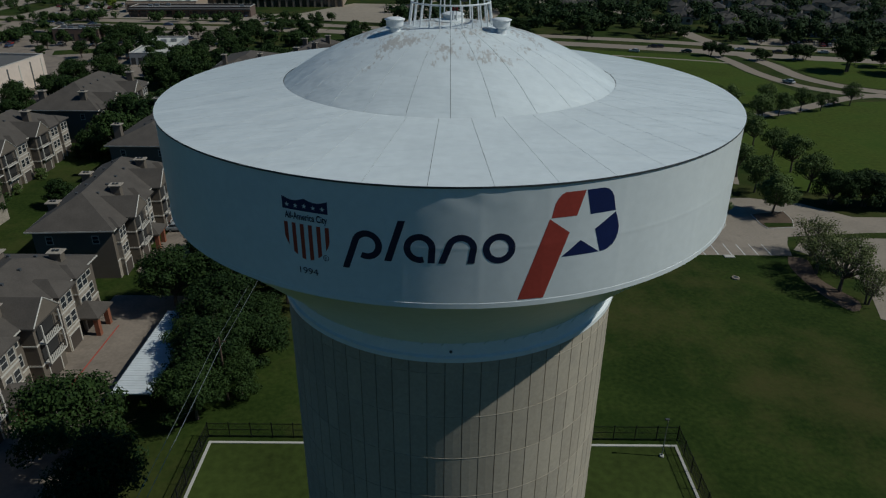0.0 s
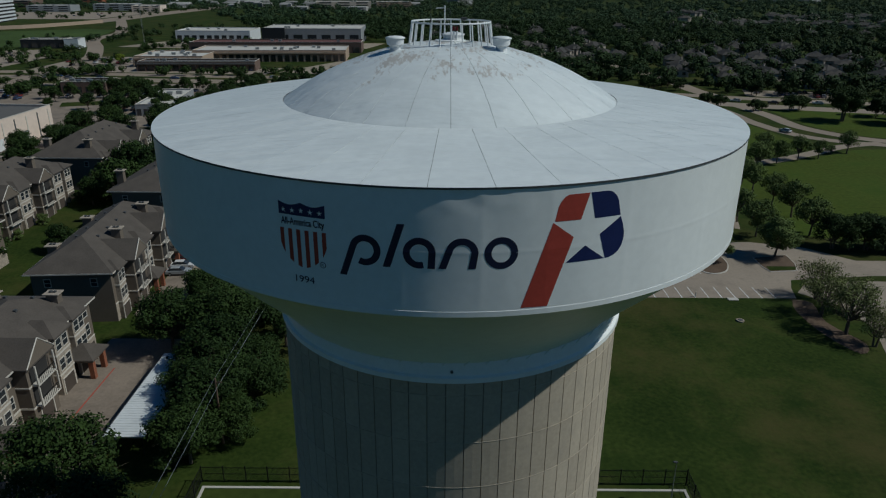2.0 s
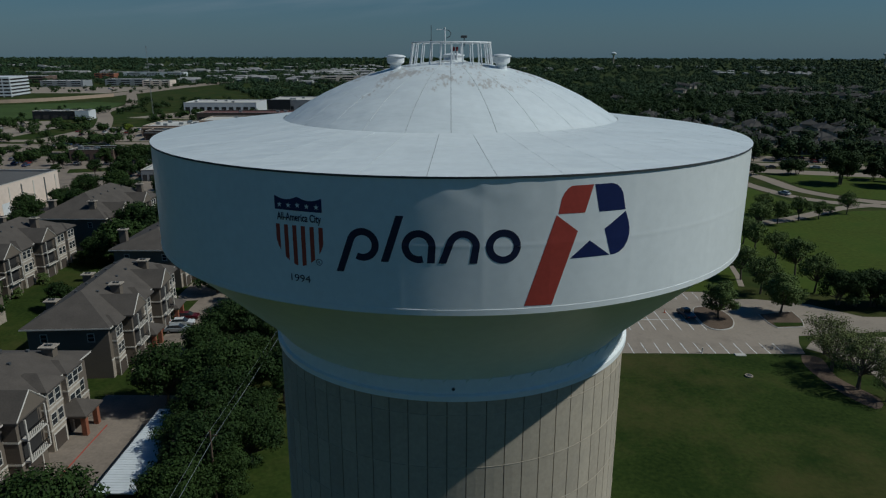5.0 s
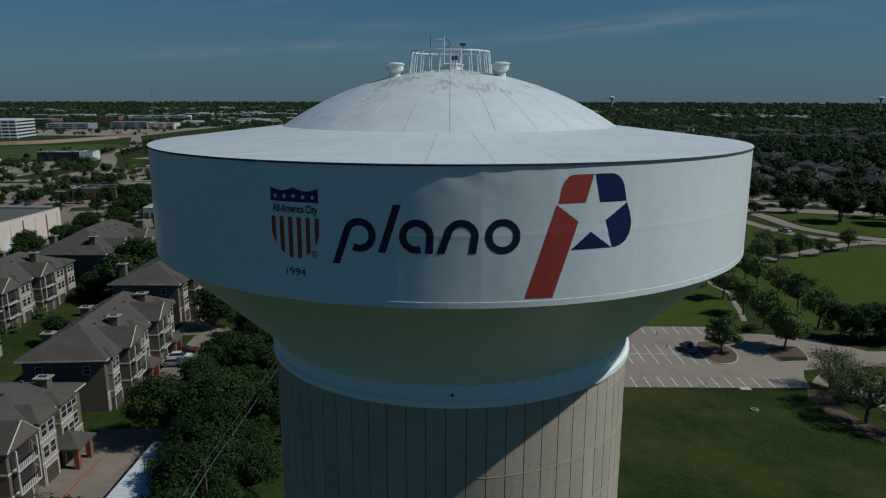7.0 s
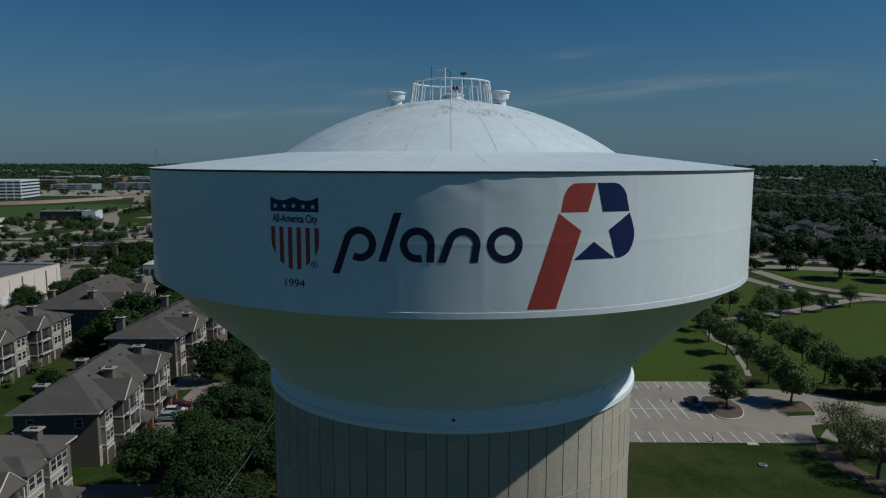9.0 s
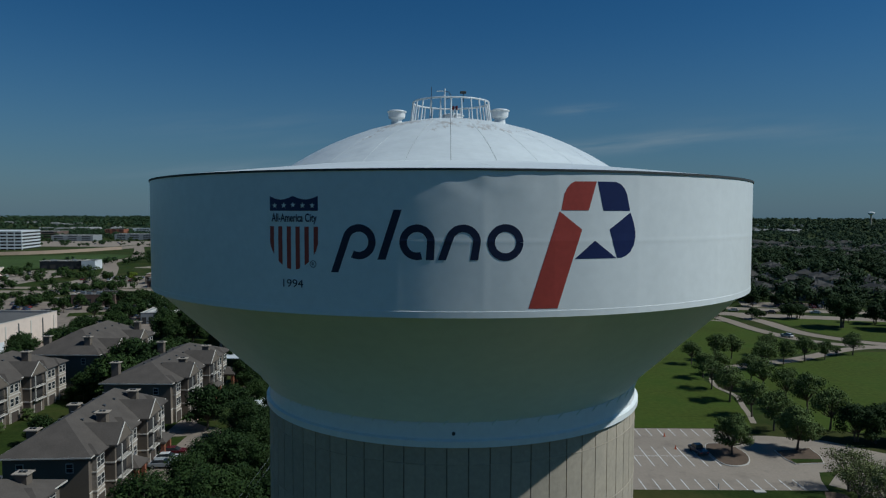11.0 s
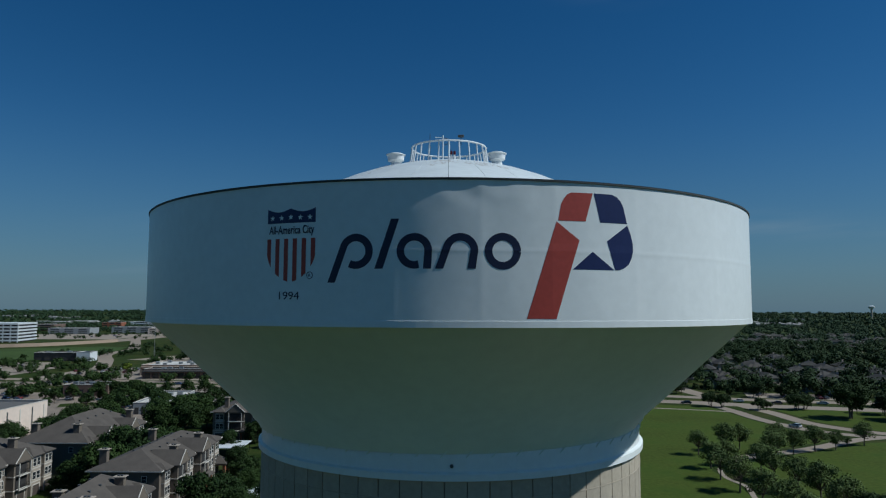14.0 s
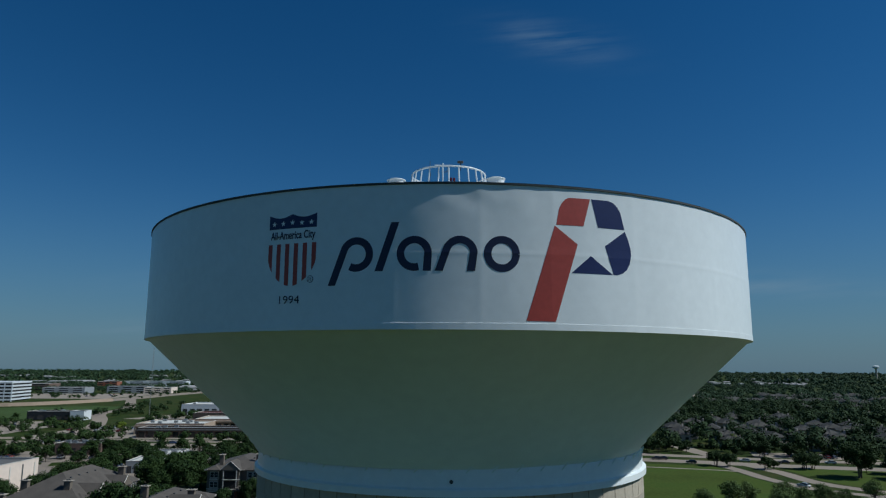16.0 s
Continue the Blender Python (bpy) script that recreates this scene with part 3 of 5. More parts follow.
def curve_through(points, n=8):
    """Smooth line through a few plan points."""
    out = []
    for k in range(len(points) - 1):
        p0, p1, p2, p3 = (Vector(points[min(max(j, 0), len(points) - 1)]) for j in (k - 1, k, k + 1, k + 2))
        for i in range(n):
            t = i / n
            q = 0.5 * ((2 * p1) + (p2 - p0) * t + (2 * p0 - 5 * p1 + 4 * p2 - p3) * t * t + (3 * p1 - p0 - 3 * p2 + p3) * t ** 3)
            out.append((q.x, q.y))
    return out + [tuple(points[-1])]


SOIL = material("bare mulch soil", (0.11, 0.075, 0.05), 0.95, vary=0.3, grain=4, bump=0.3)
KERB = material("pale concrete kerb", (0.5, 0.47, 0.42), 0.9, vary=0.1, grain=6)
ASPHALT = material("grey asphalt", (0.11, 0.105, 0.1), 0.9, vary=0.2, grain=1.0, patch=0.05)
# Besides brown stains, the tone is lowered for tree shade on the drive.
DRIVE = material("stained brown concrete drive", (0.235, 0.190, 0.150), 0.9, vary=0.18, grain=2.2, patch=0.15, bump=0.1)
patchy(DRIVE, (0.11, 0.09, 0.072), 0.2, 0.48, 0.7, 0.75)
DRYLAND = material("dry dusty lot", (0.30, 0.25, 0.19), 0.95, vary=0.2, grain=0.4, patch=0.03)
MEADOW = material("rough meadow grass", (0.055, 0.085, 0.025), 0.95, vary=0.3, grain=0.3, patch=0.02, spec=0.1)

# parking lot beside the lawn
lot = sheet("parking_lot", [(22, 72.7), (60.3, 72.7), (61.4, 77), (63, 80.5), (79, 82.6), (120, 84), (120, 90), (80, 90), (73, 96.8), (63.4, 99.8), (56, 99.8), (54.2, 104.2), (22, 104.2)], PAVING, "light concrete parking lot with white stall lines", "parking lot")
stall = part("stall_line", boxes((-0.06, 0.06, -2.2, 2.2, 0.03, 0.036)), LINE, lot)
stall.matrix_local = pose(24.6, 74.9, 0)
for i in range(14):
    again(stall, pose(26.9 + 2.3 * i, 74.9, 0, 0, 0, 0), lot)
long_line = part("stall_line", boxes((-0.06, 0.06, -5.0, 5.0, 0.03, 0.036)), LINE, lot)
long_line.matrix_local = pose(24.3, 88.1, 0)
for i in range(10):
    again(long_line, pose(26.6 + 2.32 * i, 88.1, 0), lot)
for i in range(13):
    again(stall, pose(24.2 + 2.3 * i, 101.7, 0), lot)
part("cross_line", boxes((23, 45.2, 88.04, 88.16, 0.032, 0.038)), LINE, lot)


def island(outline, label, top):
    e = thing("planting_island", label, "planting island", kind="structure")
    c = Vector((sum(p[0] for p in outline) / len(outline), sum(p[1] for p in outline) / len(outline)))
    part("kerb", prism(bmesh.new(), outline, -0.05, 0.15), KERB, e)
    part("bed", prism(bmesh.new(), [tuple(c + (Vector(p) - c) * 0.95) for p in outline], 0.1, 0.2), top, e)


island(curve_through([(47.8, 91.5), (47.8, 85), (49.5, 82.9), (52.5, 84), (54.3, 88), (54, 92.5), (51.5, 95), (49, 94.5), (47.8, 91.5)], 4)[:-1], "kerbed island of brown mulch in the parking lot", SOIL)
island([(60.3, 91), (60.2, 86.5), (60.8, 84), (66.1, 84.6), (67.3, 88), (67.6, 92.6)], "kerbed island of mulch with a strip of grass", SOIL)
sheet("grass_strip", [(60.9, 84.4), (65.9, 84.9), (66.6, 86.4), (61.0, 86.4)], GRASS, "narrow strip of grass on the island", "grass", 0.23, 0.05)
sheet("side_drive", [(61.6, 75), (66.5, 70), (67.5, 62), (64, 52), (70, 46), (84, 50), (84, 80), (66, 80.4)], PAVING, "pale concrete drive beside the lawn", "drive", 0.026)
sheet("leaf_litter", curve_through([(59.5, 72.4), (58, 68), (58.5, 60), (61, 54), (63.5, 57), (61, 64), (62.2, 71), (59.5, 72.4)], 3)[:-1], SOIL, "bare brown soil under the trees", "soil", 0.012)
lid = thing("access_lid", "round pale concrete access cover in the lawn", "cover", pose(47.3, 64.2, 0))
part("ring", lathe(bmesh.new(), [(0.62, -0.05), (0.62, 0.2), (0.4, 0.22), (0.4, 0.1), (0, 0.1)], 24), PAVING, lid)
part("cover", lathe(bmesh.new(), [(0.36, 0.1), (0.36, 0.2), (0, 0.22)], 20), SEAM_DARK, lid, "dark iron cover")
kerb_inlet = thing("kerb_inlet", "pale concrete drain inlet on the lot's edge", "drain inlet", pose(49.2, 72.2, 0))
part("slab", box(bmesh.new(), -0.9, 0.9, -0.5, 0.45, -0.05, 0.14, bevel=0.03), KERB, kerb_inlet)
part("bollard", tube(bmesh.new(), (-6.1, 0.9, 0), (-6.1, 0.9, 0.95), 0.09), KERB, kerb_inlet)
CONE = material("orange cone plastic", (0.55, 0.10, 0.03), 0.5, vary=0.1)
for x, y in ((42.4, 91.8), (42.6, 99.2)):
    c = thing("traffic_cone", "orange traffic cone on the parking lot", "traffic cone", pose(x, y, 0.03), "traffic cones")
    part("base", box(bmesh.new(), -0.2, 0.2, -0.2, 0.2, 0, 0.04, bevel=0.01), CONE, c)
    part("cone", lathe(bmesh.new(), [(0.15, 0.04), (0.03, 0.7), (0, 0.71)], 12), CONE, c)

PARK_GRASS = material("bright park grass", (0.047, 0.067, 0.009), 0.95, vary=0.22, grain=0.9, patch=0.05, bump=0.4, tint=(0.067, 0.090, 0.014), spec=0.1)
patchy(PARK_GRASS, (0.040, 0.071, 0.009), 0.05, 0.45, 0.65, 0.8)
sheet("park_lawn", [(-20, 104.6), (62, 104.6), (66, 116), (68, 130), (67.5, 146), (74, 160), (92, 171), (119, 186), (118, 199), (113, 228), (110, 262), (30, 284), (-20, 298)], PARK_GRASS, "bright mown park lawn beyond the parking lot", "lawn", 0.012)
sheet("park_lawn", [(70, 105), (84, 102), (130, 100), (260, 110), (260, 160), (180, 175), (150, 186), (131, 184), (112, 172.5), (94, 163.5), (80, 157), (71, 147), (72, 130)], PARK_GRASS, "bright mown playing field beside the path", "lawn", 0.013)
sheet("park_lawn", [(135, 240), (135, 224), (139, 213), (147, 204), (160, 198), (180, 193), (262, 182), (262, 226), (180, 246), (142, 256), (134, 252)], PARK_GRASS, "mown grass between the roads", "lawn", 0.014)
# park paths and the curved road beyond
road("path", curve_through([(64, 108), (66, 115), (67.3, 121), (69.5, 130), (68.2, 138), (70, 147), (75.1, 155), (78, 158.5)]), 1.2, PAVING, "narrow pale concrete park path", "path", 0.035)
road("park_drive", curve_through([(74, 156), (78, 159), (84, 162.5), (92, 166.5), (101, 170.2), (113, 177.5), (124, 185), (133, 190), (146, 194)]), 4.2, ROAD, "pale concrete drive between young trees", "road", 0.037)
road("road_spur", curve_through([(112, 276), (115.5, 250), (116.5, 231), (119, 218), (122, 208.5), (126.5, 202), (132, 197), (140, 193), (152, 189.5), (180, 184), (260, 173)]), 5.2, ROAD, "curved one-way concrete road", "road", 0.05)
road("road_spur", curve_through([(125, 268), (129, 244), (129.5, 230), (130.5, 221), (133.5, 213.5), (138, 206.5), (143, 201), (149, 197), (158, 193.5), (180, 189), (262, 178)]), 6.2, ROAD, "curved one-way concrete road", "road", 0.052)
road("main_road", curve_through([(-60, 322), (0, 305), (60, 289), (100, 277), (140, 263), (180, 252), (260, 232), (420, 200)]), 11, ROAD, "wide concrete road past the park", "road", 0.042)
road("main_road", curve_through([(-60, 341), (0, 324), (60, 309), (100, 298), (140, 284), (180, 274), (260, 255), (420, 224)]), 9, ROAD, "second carriageway beyond a grass strip", "road", 0.043)
road("side_street", curve_through([(126, 286), (121, 310), (119, 345), (112, 380), (100, 430), (92, 500)]), 9, ROAD, "side street leading into the houses", "road", 0.038)
road("park_walk", curve_through([(70, 262), (110, 249), (118, 240)]), 2, PAVING, "narrow walk", "path", 0.03)
sheet("office_lot", [(140, 292), (190, 280), (196, 300), (146, 312)], PAVING, "concrete car park among trees", "parking lot", 0.03)

# tower compound
PLATE_GREEN = material("thin compound turf", (0.042, 0.058, 0.012), 0.95, vary=0.35, grain=1.1, patch=0.1, bump=0.4, spec=0.1)
sheet("compound_lawn", [(-25.8, -40), (25.6, -40), (25.6, 24.4), (-25.8, 24.4)], PLATE_GREEN, "thin grass inside the fence", "grass", 0.02)
strip = thing("kerb_strip", "white concrete strip under the fence", "kerb", kind="structure")
part("strip", boxes((-26.05, 25.85, 24.35, 24.65, -0.1, 0.12), (-26.05, -25.75, -40, 24.35, -0.1, 0.12), (25.55, 25.85, -40, 24.35, -0.1, 0.12)), KERB, strip)
IRON = material("black painted iron", (0.012, 0.013, 0.014), 0.5, metal=0.3, vary=0.2)


def fence_run(a, b, label):
    a, b = Vector(a), Vector(b)
    f = thing("iron_fence", label, "fence", group="fence round the compound")
    d = b - a
    n = max(1, round(d.length / 2.4))
    ang = math.degrees(math.atan2(d.y, d.x))
    f.matrix_world = pose(a.x, a.y, 0, 0, 0, ang)
    L = d.length
    p = part("post", box(bmesh.new(), -0.045, 0.045, -0.045, 0.045, -0.1, 2.15), IRON, f)
    for i in range(1, n + 1):
        again(p, pose(L * i / n, 0, 0), f)
    for z in (0.25, 1.1, 1.9):
        part("rail", boxes((0, L, -0.02, 0.02, z - 0.025, z + 0.025)), IRON, f)
    bars = bmesh.new()
    for i in range(int(L / 0.13)):
        x = 0.13 * i + 0.06
        box(bars, x - 0.011, x + 0.011, -0.011, 0.011, 0.12, 2.05)
    tagged(part("pickets", bars, IRON, f), kind="stuff")
    return f


fence_run((-26.3, 25.4), (26.1, 25.4), "black iron picket fence behind the tower")
fence_run((26.1, 25.4), (26.1, -38), "black iron picket fence beside the lawn")
fence_run((-26.3, -38), (-26.3, 25.4), "black iron picket fence beside the trees")
GALV = material("galvanised steel", (0.32, 0.33, 0.33), 0.45, metal=0.7, vary=0.15, grain=10)
pole = thing("light_pole", "slim steel light pole inside the fence", "light pole", pose(23.7, 22.9, 0))
part("pole", tube(bmesh.new(), (0, 0, -0.1), (0, 0, 5.0), 0.07, 0.05), GALV, pole)
part("foot", lathe(bmesh.new(), [(0.25, 0), (0.25, 0.2), (0.1, 0.25)], 14), KERB, pole)
part("lamp_head", box(bmesh.new(), -0.35, 0.12, -0.12, 0.12, 5.0, 5.16, bevel=0.03), SEAM_DARK, pole)
# overhead lines past the trees
for off, zz in ((0.0, 8.2), (0.75, 8.0), (0.35, 7.3)):
    w = thing("power_line", "pale overhead cable slung along the trees", "cable", group="overhead cables")
    wm = bmesh.new()
    pts = []
    for span, (ya, yb) in enumerate(((-60, 32), (32, 110))):
        for i in range(17):
            u = i / 16
            pts.append((-26.3 + off, ya + (yb - ya) * u, zz - 1.0 * 4 * u * (1 - u) + 0.3))
    for a, b in zip(pts, pts[1:]):
        if (Vector(a) - Vector(b)).length > 0.01:
            tube(wm, a, b, 0.018, seg=4, caps=False)
    part("wire", wm, GALV, w)
for y in (-60, 32, 110):
    u = thing("utility_pole", "brown wooden utility pole with a crossarm", "utility pole", pose(-26, y, 0), "utility poles")
    part("pole", tube(bmesh.new(), (0, 0, -0.2), (0, 0, 8.9), 0.16, 0.11, 10), SOIL, u)
    part("crossarm", box(bmesh.new(), -0.55, 0.75, -0.06, 0.06, 8.3, 8.42, bevel=0.01), SOIL, u)
    for x in (-0.35, 0.4):
        part("insulator", lathe(bmesh.new(), [(0.05, 8.42), (0.07, 8.5), (0.03, 8.58)], 8, cx=x), SEAM_DARK, u)


# ---- apartment houses ----
SHINGLE = material("grey-brown roof shingles", (0.085, 0.072, 0.061), 0.92, vary=0.22, grain=6, patch=0.5, bump=0.2)
SIDING = material("grey-brown lap siding", (0.145, 0.118, 0.092), 0.85, vary=0.1, grain=4, patch=0.3)
STONE = material("pale beige stone veneer", (0.34, 0.29, 0.235), 0.9, vary=0.22, grain=3, patch=1.5, bump=0.2)
TRIM = material("cream trim paint", (0.55, 0.51, 0.45), 0.7, vary=0.08)
# Near-black colour standing in for shade inside openings.
SHADE_DARK = material("dark balcony recess", (0.03, 0.028, 0.027), 0.9, vary=0.2)
GARAGE = material("brown garage door", (0.07, 0.055, 0.045), 0.7, vary=0.15, grain=5)
BRICK = material("red-brown brick", (0.24, 0.09, 0.05), 0.9, vary=0.25, grain=9, patch=2)
GLASS = material("window glass", (0.03, 0.035, 0.04), 0.08, vary=0.15, grain=0.6, spec=0.7)


def hip(bm, x0, x1, y0, y1, z, rise, over=0.6, gable0=False, gable1=False):
    """A hipped roof slab over a rectangle, ridge along the longer side."""
    x0, x1, y0, y1 = x0 - over, x1 + over, y0 - over, y1 + over
    if y1 - y0 >= x1 - x0:
        h = (x1 - x0) / 2
        a = ((x0 + x1) / 2, y0 + (0 if gable0 else h), z + rise)
        b = ((x0 + x1) / 2, y1 - (0 if gable1 else h), z + rise)
        order = ((0, 1, 4), (1, 2, 5, 4), (2, 3, 5), (3, 0, 4, 5))
    else:
        h = (y1 - y0) / 2
        a = (x0 + (0 if gable0 else h), (y0 + y1) / 2, z + rise)
        b = (x1 - (0 if gable1 else h), (y0 + y1) / 2, z + rise)
        order = ((3, 0, 4), (0, 1, 5, 4), (1, 2, 5), (2, 3, 4, 5))
    vs = [bm.verts.new(c) for c in ((x0, y0, z), (x1, y0, z), (x1, y1, z), (x0, y1, z), a, b)]
    lo = [bm.verts.new((v.co.x, v.co.y, z - 0.22)) for v in vs[:4]]
    for f in order:
        bm.faces.new([vs[i] for i in f])
    for i in range(4):
        bm.faces.new((lo[i], lo[(i + 1) % 4], vs[(i + 1) % 4], vs[i]))
    bm.faces.new(lo[::-1])
    return bm


def window_on(house, m, w=1.1, h=1.5):
    """A window in a wall whose outside is local +x at the pose m (its sill's middle)."""
    fr = bmesh.new()
    outer = [(-w / 2 - 0.1, -0.12), (w / 2 + 0.1, -0.12), (w / 2 + 0.1, h + 0.12), (-w / 2 - 0.1, h + 0.12)]
    inner = [(-w / 2, 0), (w / 2, 0), (w / 2, h), (-w / 2, h)]
    ring = [[fr.verts.new(m @ Vector((d, y, z))) for y, z in o] for o, d in ((outer, 0.0), (outer, 0.07), (inner, 0.07), (inner, 0.0))]
    for k in range(3):
        for i in range(4):
            fr.faces.new((ring[k][i], ring[k][(i + 1) % 4], ring[k + 1][(i + 1) % 4], ring[k + 1][i]))
    win = part("window", fr, TRIM, house)
    part("muntin", box(bmesh.new(), 0.02, 0.06, -w / 2, w / 2, h / 2 - 0.035, h / 2 + 0.035, m), TRIM, win)
    part("pane", box(bmesh.new(), 0.0, 0.03, -w / 2, w / 2, 0, h, m), GLASS, win)


def bay(house, y0, y1, x, depth, rise, kind):
    """A projecting front bay of three storeys with its own hipped or gabled roof."""
    part("bay_wall", boxes((x - 0.5, x + depth, y0, y1, 0, 8.55)), STONE if kind == "stone" else SIDING, house)
    for z in (2.85, 5.7):
        part("belt_trim", boxes((x - 0.3, x + depth + 0.06, y0 - 0.06, y1 + 0.06, z, z + 0.22)), TRIM, house)
    front = kind == "siding"
    rb = bmesh.new()
    hip(rb, x - (7.0 if front else 4.0), x + depth, y0, y1, 8.64, rise, 0.55, False, front)
    roof = part("bay_roof", rb, SHINGLE, house)
    mid = (y0 + y1) / 2
    if front:
        # gable end: siding inside cream barge boards
        xg = x + depth + 0.55
        tri = bmesh.new()
        ends = [[tri.verts.new((xg + d, yy, zz)) for yy, zz in ((y0 - 0.3, 8.66), (y1 + 0.3, 8.66), (mid, 8.54 + rise))] for d in (0.004, 0.04)]
        tri.faces.new(ends[0])
        tri.faces.new(ends[1])
        for i in range(3):
            tri.faces.new((ends[0][i], ends[0][(i + 1) % 3], ends[1][(i + 1) % 3], ends[1][i]))
        part("gable_wall", tri, SIDING, roof)
        g = bmesh.new()
        for yy in (y0 - 0.5, y1 + 0.5):
            tube(g, (xg + 0.06, yy, 8.66), (xg + 0.06, mid, 8.66 + rise), 0.09, seg=4)
        part("gable_trim", g, TRIM, roof, "cream gable trim")
    w = (y1 - y0)
    for z in (3.5, 6.35):
        if kind == "stone":
            window_on(house, pose(x + depth, mid - w * 0.22, z))
            window_on(house, pose(x + depth, mid + w * 0.22, z))
        else:
            # No recess is cut: a flat dark panel paints the balcony's shade.
            part("recess", boxes((x + depth - 0.02, x + depth + 0.015, mid - w * 0.36, mid + w * 0.36, z - 0.4, z + 1.9)), SHADE_DARK, house, "flat dark panel painted as balcony shade")
            bal = part("balcony", boxes((x + depth, x + depth + 0.9, mid - w * 0.4, mid + w * 0.4, z - 0.55, z - 0.38)), TRIM, house)
            rod_b = part("baluster", boxes((x + depth + 0.82, x + depth + 0.86, -0.02, 0.02, z - 0.4, z + 0.6)), IRON, bal, "black baluster")
            rod_b.matrix_local = pose(0, mid - w * 0.37, 0)
            for i in range(1, 11):
                again(rod_b, pose(0, mid - w * 0.37 + w * 0.74 * i / 10, 0), bal)
            part("handrail", boxes((x + depth + 0.8, x + depth + 0.88, mid - w * 0.4, mid + w * 0.4, z + 0.6, z + 0.66)), IRON, bal)
            for s in (-1, 1):
                part("balcony_post", boxes((x + depth + 0.76, x + depth + 0.92, mid + s * w * 0.39 - 0.1, mid + s * w * 0.39 + 0.1, z - 0.4, z + 2.15)), TRIM, bal)
    door = part("garage_door", boxes((x + depth, x + depth + 0.05, mid - 1.25, mid + 1.25, 0.0, 2.2)), GARAGE, house, "brown garage door")
    part("door_frame", boxes((x + depth, x + depth + 0.09, mid - 1.42, mid - 1.25, 0, 2.36), (x + depth, x + depth + 0.09, mid + 1.25, mid + 1.42, 0, 2.36), (x + depth, x + depth + 0.09, mid - 1.25, mid + 1.25, 2.2, 2.36)), TRIM, door)


def chimney(house, x, y, top, low=8.0):
    c = part("chimney", boxes((x - 0.75, x + 0.75, y - 0.6, y + 0.6, low, top - 0.25)), SIDING, house)
    part("chimney_cap", boxes((x - 1.05, x + 1.05, y - 0.85, y + 0.85, top - 0.25, top - 0.1)), STONE, c)
    part("flue", boxes((x - 0.45, x - 0.1, y - 0.2, y + 0.2, top - 0.08, top + 0.12), (x + 0.1, x + 0.45, y - 0.2, y + 0.2, top - 0.08, top + 0.12)), SEAM_DARK, c)


def porch(house, x, y):
    """A small open porch with a pyramid roof on brick piers."""
    for yy in (y - 1.5, y + 1.5):
        part("brick_pier", boxes((x + 2.2, x + 2.85, yy - 0.33, yy + 0.33, 0, 2.9)), BRICK, house, "red-brown brick pier")
    part("porch_beam", boxes((x, x + 2.95, y - 1.95, y - 1.6, 2.6, 2.95), (x, x + 2.95, y + 1.6, y + 1.95, 2.6, 2.95), (x + 2.6, x + 2.95, y - 1.6, y + 1.6, 2.6, 2.95)), SIDING, house)
    part("porch_roof", hip(bmesh.new(), x - 1.2, x + 2.9, y - 1.95, y + 1.95, 3.12, 1.5, 0.35), SHINGLE, house)
    # Thin dark sheet on the wall, painted shade for the open doorway.
    part("doorway", boxes((x, x + 0.03, y - 1.3, y + 1.3, 0, 2.5)), SHADE_DARK, house)


def apartment(label, m, W, L, bays, porches, chimneys, sides=True, rise=2.9):
    """Three storeys, front towards local +x at x = 0, length along y from 0 to L, depth W behind."""
    h = thing("apartment_house", label, "apartment house", m, "apartment houses")
    part("wall", boxes((-W, 0, 0, L, -0.2, 8.5)), SIDING, h)
    part("stone_base", boxes((-1.2, 0.05, 0.03, L - 0.03, -0.2, 2.85)), STONE, h, "pale stone ground storey")
    rb = bmesh.new()
    hip(rb, -W, 0, 0, L, 8.62, rise, 0.7)
    roof = part("roof", rb, SHINGLE, h)
    for i in range(int(L / 4)):
        y = 4 + i * 4
        for x in (-W * 0.36, -W * 0.64):
            z = 8.62 + rise * (1 - abs(x + W / 2) / (W / 2 + 0.7)) - 0.05
            if 5 < y < L - 4:
                part("roof_vent", boxes((x - 0.2, x + 0.2, y - 0.2, y + 0.2, z, z + 0.3)), SEAM_DARK, roof)
    part("fascia", boxes((-W - 0.72, 0.72, -0.74, -0.70, 8.38, 8.6), (0.70, 0.74, -0.7, L + 0.7, 8.38, 8.6), (-W - 0.74, -W - 0.70, -0.7, L + 0.7, 8.38, 8.6)), TRIM, h)
    for y0, y1, d, r, k in bays:
        bay(h, y0, y1, 0, d, r, k)
    for y in porches:
        porch(h, 0.3, y)
    for x, y, t in chimneys:
        chimney(h, x, y, t)
    part("belt_trim", boxes((-0.6, 0.08, 0.02, L - 0.02, 2.85, 3.05)), TRIM, h)
    if sides:
        window_on(h, pose(-W * 0.22, 0, 6.2, 0, 0, -90), 0.9, 1.2)
        window_on(h, pose(-W * 0.80, 0, 6.2, 0, 0, -90), 0.9, 1.2)
        for y0, y1 in zip([0] + [b[1] for b in bays], [b[0] for b in bays] + [L]):
            if y1 - y0 > 2.2:
                for z in (3.7, 6.5):
                    window_on(h, pose(0.0, (y0 + y1) / 2, z), 1.1, 1.5)
                part("garage_door", boxes((0.05, 0.1, (y0 + y1) / 2 - 1.1, (y0 + y1) / 2 + 1.1, 0, 2.2)), GARAGE, h)
    return h


